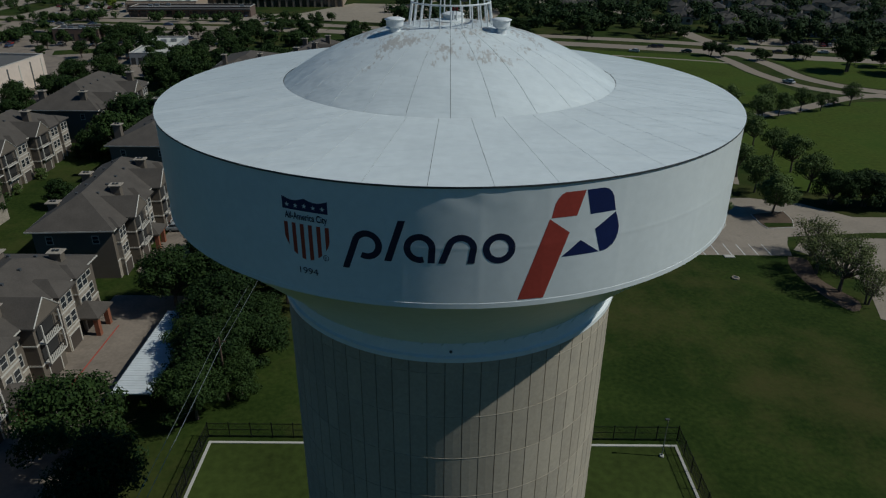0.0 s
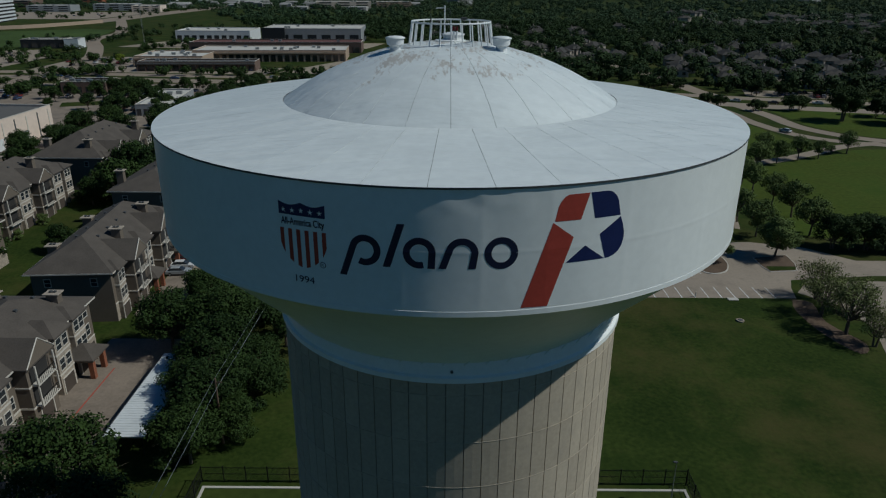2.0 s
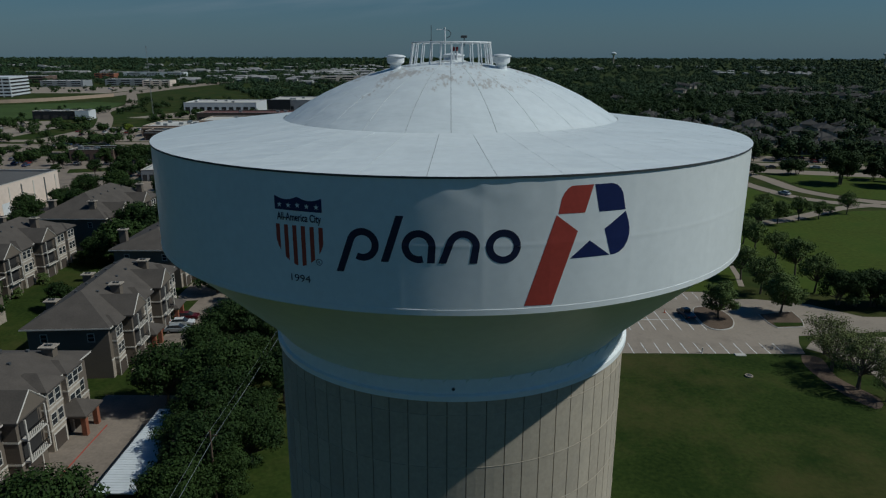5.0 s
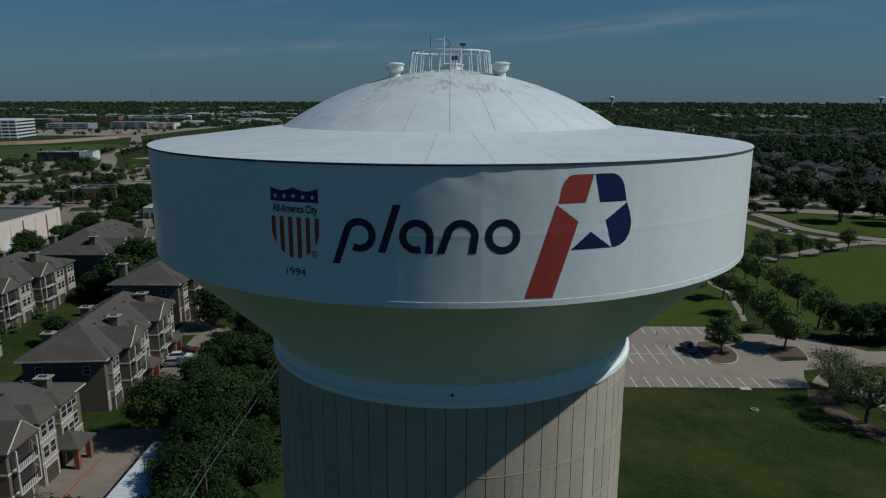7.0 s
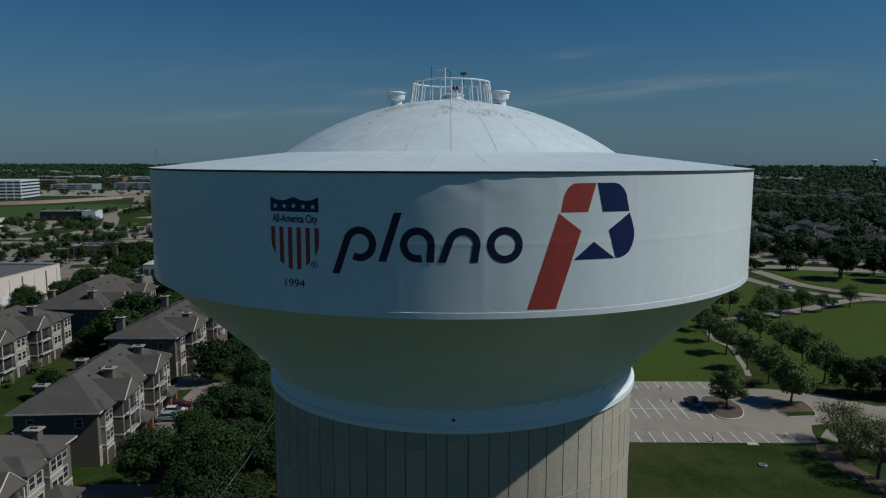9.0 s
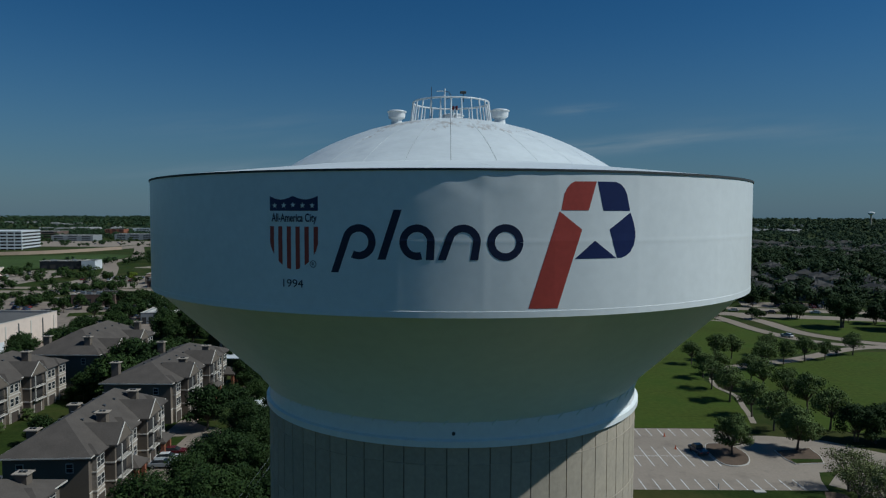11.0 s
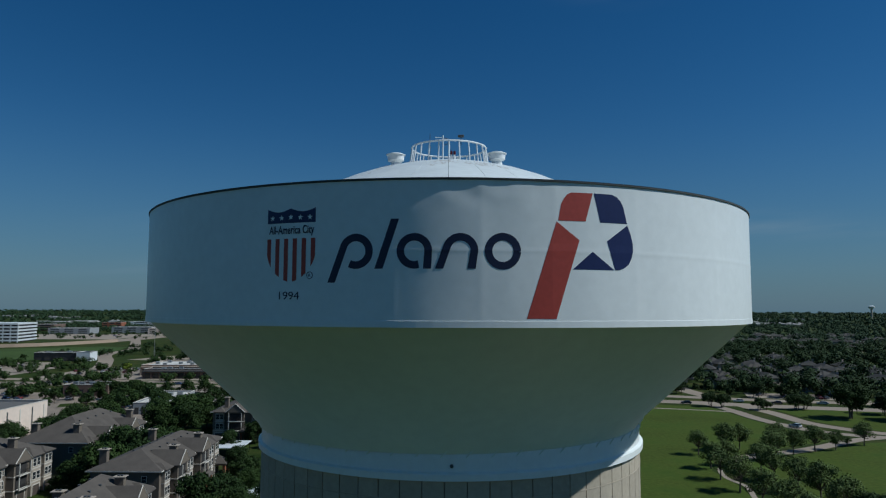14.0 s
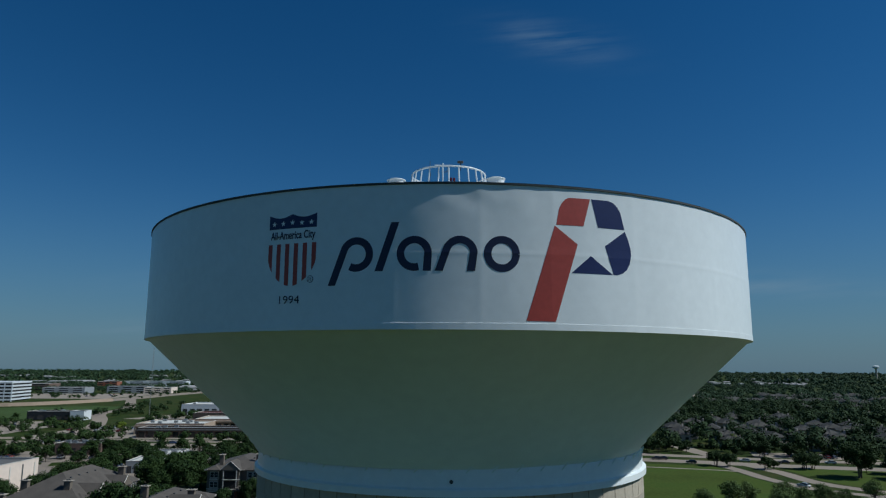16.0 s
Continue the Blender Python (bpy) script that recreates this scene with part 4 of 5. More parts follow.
BAYS = [(1.0, 3.6, 0.7, 1.0, "stone"), (5.0, 10.0, 1.7, 2.6, "siding"), (12.2, 15.8, 1.0, 1.5, "stone"), (18.4, 23.4, 1.7, 2.6, "siding"), (25.8, 29.2, 1.0, 1.5, "stone"), (31.0, 34.0, 0.7, 1.0, "stone")]
apartment("grey-brown shingled apartment house beside the concrete drive", pose(-50.6, 12.5, 0), 13.2, 40.5, [(y0 + 3.4, y1 + 3.4, d, r, k) for y0, y1, d, r, k in BAYS], [16.2, 35.0], [(-2.6, 37.2, 11.2), (-10.5, 36.5, 11.4), (-2.6, 22, 11.4)])
apartment("grey-brown shingled apartment house with porches and chimneys", pose(-51.8, 62.6, 0, 0, 0, 4), 12.0, 30.4, BAYS[:5], [12.0, 24.4], [(-2.3, 10.5, 12.2), (-2.6, 24.0, 12.2), (-11.4, 7.4, 10.5), (-11.6, 21.5, 10.5)], rise=3.8)
apartment("grey-brown apartment house among trees", pose(-57.2, 105.6, 0), 13.8, 36, BAYS, [20.5, 33.5], [(-12.9, 3.6, 12.2), (-0.8, 9, 12.0), (-0.8, 23.5, 12.0), (-13, 27, 12.2)])
apartment("grey-brown apartment house with stacked balconies", pose(-91.2, 92.5, 0), 14, 33.4, BAYS, [], [(-2.5, 24.2, 12.9), (-11, 26, 12.6), (-2.5, 9, 12.6)], rise=3.9)
apartment("grey-brown apartment house with a long hipped roof", pose(-86.5, 134, 0), 17, 31, BAYS[:5], [], [(-4, 3, 12.6), (-14.5, 3.5, 12.6), (-1.8, 26, 12.8)], rise=5.0)
apartment("grey-brown apartment house beyond the trees", pose(-73, 184, 0, 0, 0, -88), 26, 17.5, BAYS[:3], [11.0], [(-3, 3.5, 12.8), (-6, 14, 12.6)])
apartment("grey-brown apartment house far behind the tank", pose(-44, 195, 0, 0, 0, -8), 13, 40, BAYS, [], [(-6, 4, 13), (-3, 14, 13), (-9, 22, 13), (-3, 30, 13)])
apartment("grey-brown apartment house at the lawn's end", pose(-83, 62, 0), 13, 24, BAYS[:3], [], [(-2, 19, 12.3)], sides=False)

# drives
sheet("apartment_drive", [(-50.4, -10), (-38.8, -10), (-38.8, 57), (-50.4, 57)], DRIVE, "stained concrete drive between houses and carport", "drive")
RED_LINE = material("faded red line paint", (0.36, 0.07, 0.05), 0.85, vary=0.25, grain=8)
fire = thing("fire_lane_line", "faded red painted line on the drive", "line", kind="structure")
part("line", boxes((-46.3, -46.1, 30, 48.5, 0.03, 0.036)), RED_LINE, fire)
sheet("apartment_drive", curve_through([(-50.4, 65), (-44.5, 63), (-43.5, 80), (-44, 100), (-52, 106), (-52, 118), (-44, 130), (-36, 150), (-44, 152), (-54, 128), (-56.0, 100), (-51, 98)], 3), DRIVE, "concrete drive past the porches", "drive", 0.034)
# white-roofed carport
WHITE_METAL = material("white metal roofing", (0.62, 0.64, 0.65), 0.5, vary=0.08, grain=1, patch=0.3)
cp = thing("carport", "long carport with a white ribbed metal roof", "carport", pose(-38.7, 29.6, 0))
cr = bmesh.new()
box(cr, 0, 4.7, 0, 18.6, 2.5, 2.66)
part("roof", cr, WHITE_METAL, cp)
rib = part("rib", boxes((0.0, 4.7, -0.03, 0.03, 2.66, 2.70)), WHITE_METAL, cp)
for i in range(1, 38):
    again(rib, pose(0, 0.5 * i, 0), cp)
for i in range(6):
    for x in (0.5, 4.2):
        part("post", boxes((x - 0.06, x + 0.06, 0.4 + 3.55 * i, 0.52 + 3.55 * i, 0, 2.5)), IRON, cp)
part("fascia", boxes((-0.05, 0.0, 0, 18.6, 2.4, 2.72)), SEAM_DARK, cp)

for x, y, l in ((-64, 158, 11), (-42.2, 107.5, 10)):
    c2 = thing("carport", "short carport with a white metal roof", "carport", pose(x, y, 0))
    part("roof", boxes((0, 7.5 if l == 11 else 4.5, 0, l, 2.5, 2.66)), WHITE_METAL, c2)
    for px_ in (0.4, 4.0 if l == 10 else 7.0):
        for py_ in (0.4, l - 0.4):
            part("post", boxes((px_ - 0.06, px_ + 0.06, py_ - 0.06, py_ + 0.06, 0, 2.5)), IRON, c2)


# ---- cars ----
TYRE = material("black tyre rubber", (0.015, 0.015, 0.015), 0.9, vary=0.2)
CHROME = material("grey alloy wheel", (0.4, 0.4, 0.41), 0.35, metal=0.8, vary=0.1)
CAR_PAINT = {}


def car(label, colour, m, group="", pickup=False):
    key = tuple(colour)
    if key not in CAR_PAINT:
        CAR_PAINT[key] = material("car paint", colour, 0.25, vary=0.04, spec=0.6)
    paint = CAR_PAINT[key]
    c = thing("car", label, "car", m, group)
    side = [(-2.2, 0.35), (-2.25, 0.75), (-2.1, 0.92), (-0.9 if not pickup else -0.6, 0.98), (1.3, 0.98), (2.1, 0.9), (2.25, 0.7), (2.2, 0.35)]
    bm = bmesh.new()
    l = [bm.verts.new((x, -0.88, z)) for x, z in side]
    r = [bm.verts.new((x, 0.88, z)) for x, z in side]
    bm.faces.new(l)
    bm.faces.new(r[::-1])
    for i in range(len(side)):
        j = (i + 1) % len(side)
        bm.faces.new((l[i], r[i], r[j], l[j]))
    bmesh.ops.bevel(bm, geom=bm.edges[:], offset=0.06, segments=2, affect="EDGES")
    part("body", bm, paint, c, smooth=False)
    cab = [(-1.9, 0.95), (-1.35, 1.42), (0.35, 1.45), (1.15, 0.95)] if not pickup else [(-0.5, 0.95), (-0.35, 1.6), (0.8, 1.6), (1.4, 0.95)]
    for name, mat, grow, zz in (("window", GLASS, 0.0, 0.0), ("roof", paint, 0.02, 0.0)):
        bm = bmesh.new()
        prof = cab if name == "window" else [(cab[1][0] - 0.02, cab[1][1] - 0.05), (cab[1][0] + 0.05, cab[1][1] + 0.03), (cab[2][0] - 0.05, cab[2][1] + 0.03), (cab[2][0] + 0.05, cab[2][1] - 0.05)]
        wl = 0.74 if name == "window" else 0.72
        l = [bm.verts.new((x, -wl + (0.12 if z > 1.2 else 0) - grow, z)) for x, z in prof]
        r = [bm.verts.new((x, wl - (0.12 if z > 1.2 else 0) + grow, z)) for x, z in prof]
        bm.faces.new(l)
        bm.faces.new(r[::-1])
        for i in range(len(prof)):
            j = (i + 1) % len(prof)
            bm.faces.new((l[i], r[i], r[j], l[j]))
        part(name, bm, mat, c)
    for x in (-1.4, 1.4):
        for y in (-0.82, 0.82):
            w = part("tyre", tube(bmesh.new(), (x, y - 0.11, 0.33), (x, y + 0.11, 0.33), 0.33, seg=16), TYRE, c)
            part("rim", tube(bmesh.new(), (x, y - 0.12, 0.33), (x, y + 0.12, 0.33), 0.2, seg=12), CHROME, w)
    for y in (-0.6, 0.6):
        part("headlight", boxes((2.18, 2.27, y - 0.18, y + 0.18, 0.66, 0.8)), CHROME, c)
        part("taillight", boxes((-2.28, -2.19, y - 0.18, y + 0.18, 0.66, 0.8)), RED, c)
    return c


car("dark grey pickup truck parked on the lot", (0.05, 0.06, 0.075), pose(45.9, 89.9, 0.03, 0, 0, 100), "parked cars", True)
car("white car parked by the porch", (0.6, 0.6, 0.6), pose(-49.2, 84.2, 0.03, 0, 0, 5), "parked cars")
car("silver car parked by the porch", (0.3, 0.32, 0.34), pose(-48.9, 81.2, 0.03, 0, 0, 5), "parked cars")
car("dark red car parked by the porch", (0.1, 0.015, 0.02), pose(-49.4, 87.4, 0.03, 0, 0, 5), "parked cars")
car("black car in the shade of the drive", (0.015, 0.015, 0.017), pose(-36, 18, 0.0, 0, 0, 90), "parked cars")
car("silver car on the curved road", (0.4, 0.42, 0.42), pose(121.2, 210.8, 0.06, 0, 0, 115), "cars on the roads")


# ---- trees ----
def leaf_material(name, dark, light):
    m = bpy.data.materials.new(name)
    m.use_nodes = True
    t = m.node_tree
    b = t.nodes["Principled BSDF"]
    b.inputs["Roughness"].default_value = 0.75
    b.inputs["Specular IOR Level"].default_value = 0.15
    geo = t.nodes.new("ShaderNodeNewGeometry")
    info = t.nodes.new("ShaderNodeObjectInfo")
    mixv = t.nodes.new("ShaderNodeMath")
    mixv.operation = "MULTIPLY_ADD"
    mixv.inputs[1].default_value = 0.55
    t.links.new(geo.outputs["Random Per Island"], mixv.inputs[0])
    half = t.nodes.new("ShaderNodeMath")
    half.operation = "MULTIPLY"
    half.inputs[1].default_value = 0.45
    t.links.new(info.outputs["Random"], half.inputs[0])
    t.links.new(half.outputs[0], mixv.inputs[2])
    mix = t.nodes.new("ShaderNodeMixRGB")
    mix.inputs["Color1"].default_value, mix.inputs["Color2"].default_value = (*dark, 1), (*light, 1)
    t.links.new(mixv.outputs[0], mix.inputs["Fac"])
    t.links.new(mix.outputs["Color"], b.inputs["Base Color"])
    return m


LEAF_OAK = leaf_material("dark oak leaves", (0.011, 0.025, 0.006), (0.036, 0.062, 0.013))
LEAF_PARK = leaf_material("green park leaves", (0.042, 0.070, 0.018), (0.120, 0.160, 0.046))
LEAF_PALE = leaf_material("thin new olive leaves", (0.085, 0.106, 0.032), (0.165, 0.185, 0.064))
LEAF_LIME = leaf_material("yellow-green leaves", (0.09, 0.13, 0.012), (0.17, 0.21, 0.03))
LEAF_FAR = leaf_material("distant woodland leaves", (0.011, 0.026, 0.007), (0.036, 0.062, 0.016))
# Haze over the distance is put into this leaf colour, lighter than LEAF_FAR.
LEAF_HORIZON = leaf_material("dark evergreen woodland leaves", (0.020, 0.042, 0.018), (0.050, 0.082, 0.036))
BARK = material("grey-brown bark", (0.10, 0.08, 0.06), 0.95, vary=0.25, grain=7, bump=0.3)


def leaf_quads(rng, lobes, count, size, up=0.35, wild=0.45):
    """Many small leaf sprays round a set of lobes: each a bent pair of triangles."""
    lobes = np.array(lobes)
    weight = lobes[:, 3] ** 2
    pick = rng.choice(len(lobes), count, p=weight / weight.sum())
    d = rng.normal(size=(count, 3))
    d /= np.linalg.norm(d, axis=1)[:, None]
    rad = rng.uniform(0.2, 1.15, count) ** 0.6
    c = lobes[pick, :3] + d * rad[:, None] * lobes[pick, 3][:, None] * np.array([1, 1, 0.8])
    n = d + rng.normal(size=(count, 3)) * wild + np.array([0, 0, up])
    n /= np.linalg.norm(n, axis=1)[:, None]
    u = np.cross(n, rng.normal(size=(count, 3)))
    u /= np.linalg.norm(u, axis=1)[:, None]
    v = np.cross(n, u)
    s = (size * rng.uniform(0.55, 1.35, count))[:, None]
    quad = np.stack([c - u * s * 0.9, c - v * s * 0.55 - n * s * 0.15, c + u * s, c + v * s * 0.55 - n * s * 0.15], 1)
    return quad.reshape(-1, 3)


def from_quads(name, verts, mat):
    me = bpy.data.meshes.new(name)
    k = len(verts) // 4
    me.vertices.add(len(verts))
    me.vertices.foreach_set("co", verts.astype(np.float32).ravel())
    me.loops.add(4 * k)
    me.loops.foreach_set("vertex_index", np.arange(4 * k, dtype=np.int32))
    me.polygons.add(k)
    me.polygons.foreach_set("loop_start", np.arange(0, 4 * k, 4, dtype=np.int32))
    me.update(calc_edges=True)
    me.materials.append(mat)
    return me


def make_tree(label, height, spread, count, size, mat, seed, trunks=1, fill=9, low=0.3):
    rng = np.random.default_rng(seed)
    t = thing("tree", label, "tree")
    lobes = []
    base = height * low
    for i in range(fill):
        a = rng.uniform(0, 2 * math.pi)
        k = rng.uniform(0.1, 1.0)
        rr = spread * 0.74 * k ** 0.55
        zz = base + (height - base) * (0.1 + 0.78 * rng.uniform(0.0, 1.0) ** 0.8) * (1.04 - 0.30 * k)
        lobes.append((rr * math.cos(a), rr * math.sin(a), zz, spread * rng.uniform(0.19, 0.34)))
    lobes.append((0, 0, base + (height - base) * 0.6, spread * 0.55))
    lobes.append((rng.uniform(-0.5, 0.5), rng.uniform(-0.5, 0.5), height - spread * 0.34, spread * 0.36))
    wood = bmesh.new()
    for k in range(trunks):
        off = Vector((0.5 * k - 0.25 * (trunks - 1), 0.2 * (k % 2), 0))
        r = height * 0.022
        fork = Vector((off.x * 1.6 + rng.uniform(-0.2, 0.2), off.y, base * 1.05))
        tube(wood, off + Vector((0, 0, -0.1)), fork, r * 1.25, r * 0.85, 7)
        for x, y, z, q in lobes[k::trunks]:
            tip = Vector((x, y, z))
            knee = fork.lerp(tip, 0.5) + Vector((0, 0, -0.08 * height * rng.uniform(0, 1)))
            tube(wood, fork, knee, r * 0.6, r * 0.38, 5, False)
            tube(wood, knee, tip, r * 0.38, r * 0.12, 5, False)
            for b in range(3):
                side = Vector(rng.normal(size=3)) * q * 0.5
                tube(wood, knee.lerp(tip, 0.4 + 0.2 * b), tip + side, r * 0.10, r * 0.03, 4, False)
    part("trunk", wood, BARK, t)
    crown = new("crown", from_quads("crown", leaf_quads(rng, lobes, count, size), mat))
    crown.parent = t
    return t


def plant(src, spots, group, rng, lo=0.85, hi=1.15):
    """Stand the trees of a list of prototypes on spots (x, y, scale)."""
    for i, (x, y, s) in enumerate(spots):
        k = i % len(src)
        s *= rng.uniform(lo, hi)
        m = pose(x, y, 0, 0, 0, rng.uniform(0, 360))
        o = src[k]
        if not o.get("placed"):
            o["placed"] = 1
            o.matrix_basis = m @ Matrix.Diagonal((s, s, s, 1))
        else:
            o2 = copy_thing(o, m)
            o2.scale = (s, s, s)
            if "placed" in o2:
                del o2["placed"]
        tagged(o, group=group)


rng = np.random.default_rng(5)
# dense oaks between the tower and the houses
oaks = [make_tree("broad dark green oak with a dense crown", 9.5, 5.4, 11500, 0.19, LEAF_OAK, s, low=0.18, fill=34) for s in (1, 2, 3)]
plant(oaks, [(-38.6, 21.6, 1.1), (-32.5, 14, 1.0), (-32.2, 39.2, 0.9), (-32.4, 46.8, 0.95), (-24.5, 45.5, 0.85), (-23.5, 55, 0.95), (-22.5, 65, 0.95), (-27, 38.5, 0.8), (-40.0, 54.0, 1.1), (-28.8, 35.5, 0.95), (-29.4, 45.5, 1.0), (-31.5, 53.5, 1.05), (-28.6, 28.5, 0.8), (-24.6, 33, 0.7), (-24, 39.5, 0.75), (-42.5, 118, 0.7),
             (-37.5, 63, 0.95), (-30, 61, 1.0), (-36, 72, 1.0), (-29, 71, 0.95), (-33, 82, 1.0), (-25.5, 80, 0.9), (-37, 92, 0.9), (-28, 93, 0.95), (-42, 8, 0.95), (-28, 3, 0.9),
             (-34, 106, 0.95), (-26, 108, 0.9), (-21, 95, 0.9), (-33, 120, 0.9)], "oaks beside the tower", rng)
# round trees between the houses
house_trees = [make_tree("bushy green tree beside the apartment houses", 8.5, 4.7, 5200, 0.27, LEAF_OAK, s, low=0.18, fill=28) for s in (11, 12)]
plant(house_trees, [(-76, 122, 1.3), (-81, 128, 1.35), (-73, 129, 1.35), (-75, 139, 1.3), (-79, 136, 1.4), (-76, 147, 1.1), (-84, 122, 0.9), (-78, 154, 1.1), (-74, 134, 1.25), (-46.5, 112, 0.8), (-48.5, 102.5, 1.05), (-122, 196, 1.2), (-115, 201, 1.25), (-109, 196, 1.1), (-128, 204, 1.1), (-96, 199, 1.2), (-90, 203, 1.25), (-86, 196, 1.1), (-100, 207, 1.1), (-102, 180, 0.9), (-42, 122, 0.85), (-48, 132, 0.9), (-52, 141, 0.9), (-41, 143, 0.95),
                    (-112, 170, 1.05), (-119, 176, 1.1), (-125, 182, 1.0), (-108, 180, 1.0), (-120, 160, 0.9), (-128, 170, 1.0), (-118, 150, 0.8), (-68, 100, 0.6), (-76, 92, 0.7), (-86, 86, 1.0), (-72, 60, 0.8),
                    (-66, 205, 1.1), (-76, 210, 1.2), (-82, 205, 1.1), (-72, 218, 1.15), (-60, 214, 1.1), (-54, 208, 1.1), (-64, 226, 1.1), (-82, 222, 1.1), (-58, 180, 0.9), (-50, 172, 0.9), (-44, 184, 0.9),
                    (-78, 165, 0.9), (-70, 160, 0.8), (-62, 166, 0.9), (-90, 192, 0.9)], "trees among the houses", rng)
# young trees along the park path and the lot
park = [make_tree("young green park tree with a slim trunk", 8.0, 4.1, 3300, 0.19, LEAF_PARK, s, low=0.28, fill=22) for s in (21, 22, 23)]
plant(park, [(68.1, 147.9, 1.0), (66, 136.4, 0.95), (65.8, 124.8, 1.05), (65.7, 112.7, 1.05), (65.9, 103.1, 1.05), (78.3, 135.2, 1.05), (78.8, 125, 1.1), (79.5, 116.2, 1.1), (77.6, 103.8, 1.15), (78.8, 143.3, 1.0),
             (92.7, 164.6, 1.0), (98, 165.5, 0.9), (106.3, 169.7, 0.95), (113.7, 172.3, 0.8), (126, 179.1, 0.9), (120.3, 177.7, 0.4), (85.7, 172.6, 1.0), (80, 170.4, 1.0), (89, 158.5, 1.0), (99, 178, 0.95), (74, 152, 0.9), (71, 165, 0.9)], "young trees in the park", rng, 0.92, 1.08)
round_trees = [make_tree("rounded full green tree in a kerbed island", 8.0, 3.9, 8000, 0.18, LEAF_PARK, s, low=0.22, fill=30) for s in (31, 32)]
plant(round_trees, [(51.6, 88.7, 1.0), (64.6, 91.2, 1.14)], "trees in the lot islands", rng, 0.98, 1.02)
hedge = [make_tree("low dense dark tree in a row", 7.6, 4.2, 6000, 0.21, LEAF_OAK, s, trunks=2, low=0.2, fill=24) for s in (41, 42)]
plant(hedge, [(78.6, 96.4, 1.0), (81.8, 96.0, 1.0), (85, 95.6, 1.05), (88.5, 96.2, 1.0), (92, 95.4, 1.0), (95.6, 96, 1.05), (99, 95.8, 1.0)], "row of low trees", rng, 0.93, 1.07)
multi = [make_tree("low spreading dark tree with several stems", 6.2, 4.4, 4500, 0.25, LEAF_OAK, s, trunks=3, low=0.3, fill=20) for s in (45, 46)]
plant(multi, [(111, 262, 0.95), (115.5, 260.5, 0.9), (127.5, 253, 0.75), (143, 253.5, 1.05), (147.5, 255.5, 1.0), (131, 254, 0.6)], "spreading trees by the road", rng, 0.95, 1.05)
big = [make_tree("large spreading dark green tree", 14.5, 9.0, 12000, 0.34, LEAF_OAK, s, trunks=3, low=0.26, fill=34) for s in (51,)]
plant(big, [(152.4, 231.5, 0.95), (172, 226, 0.95)], "large park trees", rng, 0.97, 1.03)
bare = [make_tree("thinly leaved olive-green spring tree", 8.6, 4.8, 3300, 0.15, LEAF_PALE, s, trunks=2, low=0.24, fill=30) for s in (61, 62)]
plant(bare, [(61.4, 66.3, 0.95), (62.2, 60.2, 1.05), (63.6, 72.5, 0.9), (64.2, 56.2, 0.8), (66.5, 67, 0.8)], "spring trees beside the lawn", rng, 0.95, 1.05)
bushes = [make_tree("rounded bright green shrub on the lawn between houses", 8.0, 5.0, 3000, 0.34, LEAF_PARK, 35, low=0.06, fill=24)]
plant(bushes, [(-86.2, 128.1, 0.42), (-83.7, 127.1, 0.38), (-88.0, 123.1, 0.36), (-45.2, 78.8, 0.24), (-46.0, 72.5, 0.2), (-88.6, 99, 0.3), (-88.4, 108, 0.3)], "shrubs beside the houses", rng)
plant(park[:1], [(-42, 97.5, 0.85), (-38, 100, 0.8)], "young trees in the park", rng)
lime = [make_tree("bright yellow-green tree beside the road", 7, 3.6, 1500, 0.34, LEAF_LIME, 71)]
plant(lime, [(-196, 392, 1.0), (146, 330, 1.1)], "bright trees", rng)

# street trees round the shops and roads
street = [make_tree("dark green street tree", 8.2, 4.6, 1700, 0.38, LEAF_OAK, s, low=0.22, fill=18) for s in (81, 82, 83)]
spots = []
sr = random.Random(8)
for x0, y0, x1, y1, n in ((-240, 300, -150, 318, 14), (-235, 345, -140, 366, 15), (-210, 395, -180, 420, 5), (-280, 380, -220, 430, 13), (-330, 420, -260, 470, 14), (-185, 262, -130, 300, 11), (-104, 240, -88, 285, 12),
                          (-134, 236, -124, 262, 3), (-110, 290, -60, 330, 14), (-104, 212, -88, 240, 9), (-235, 255, -180, 290, 12), (-300, 330, -250, 372, 9), (-240, 470, -190, 540, 14), (-190, 500, -90, 545, 10), (-330, 500, -300, 560, 3), (-100, 230, -40, 290, 26), (-60, 290, 0, 318, 10),
                          (-140, 345, -60, 362, 9), (90, 300, 118, 330, 7), (126, 292, 200, 330, 26), (180, 262, 260, 300, 16), (70, 330, 110, 400, 12), (20, 300, 70, 330, 8), (160, 236, 240, 246, 7), (30, 338, 80, 420, 14), (-165, 238, -112, 262, 9), (-150, 268, -106, 300, 10), (196, 270, 240, 330, 22)):
    for i in range(int(n * 1.3)):
        spots.append((sr.uniform(x0, x1), sr.uniform(y0, y1), sr.uniform(0.55, 1.0)))
spots.sort(key=lambda p: p[0] ** 2 + p[1] ** 2)
plant(street, spots[:165], "street trees", rng)


# ---- woods running out to the horizon ----
def woods(name, label, spots, mat, per, size, seed, tall=0.0):
    """Crowns of leaf sprays for woods too far off to count."""
    r = np.random.default_rng(seed)
    out = []
    for x, y, s in spots:
        lobes = [(x + r.normal() * s * 0.35, y + r.normal() * s * 0.35, land(math.hypot(x, y)) + s * (tall + r.uniform(0.35, 0.72)), s * r.uniform(0.36, 0.56)) for _ in range(3)]
        out.append(leaf_quads(r, lobes, per, s * size, 0.5, 0.22))
    ob = new(name, from_quads(name, np.concatenate(out), mat))
    return tagged(ob, label, "woods", kind="stuff")


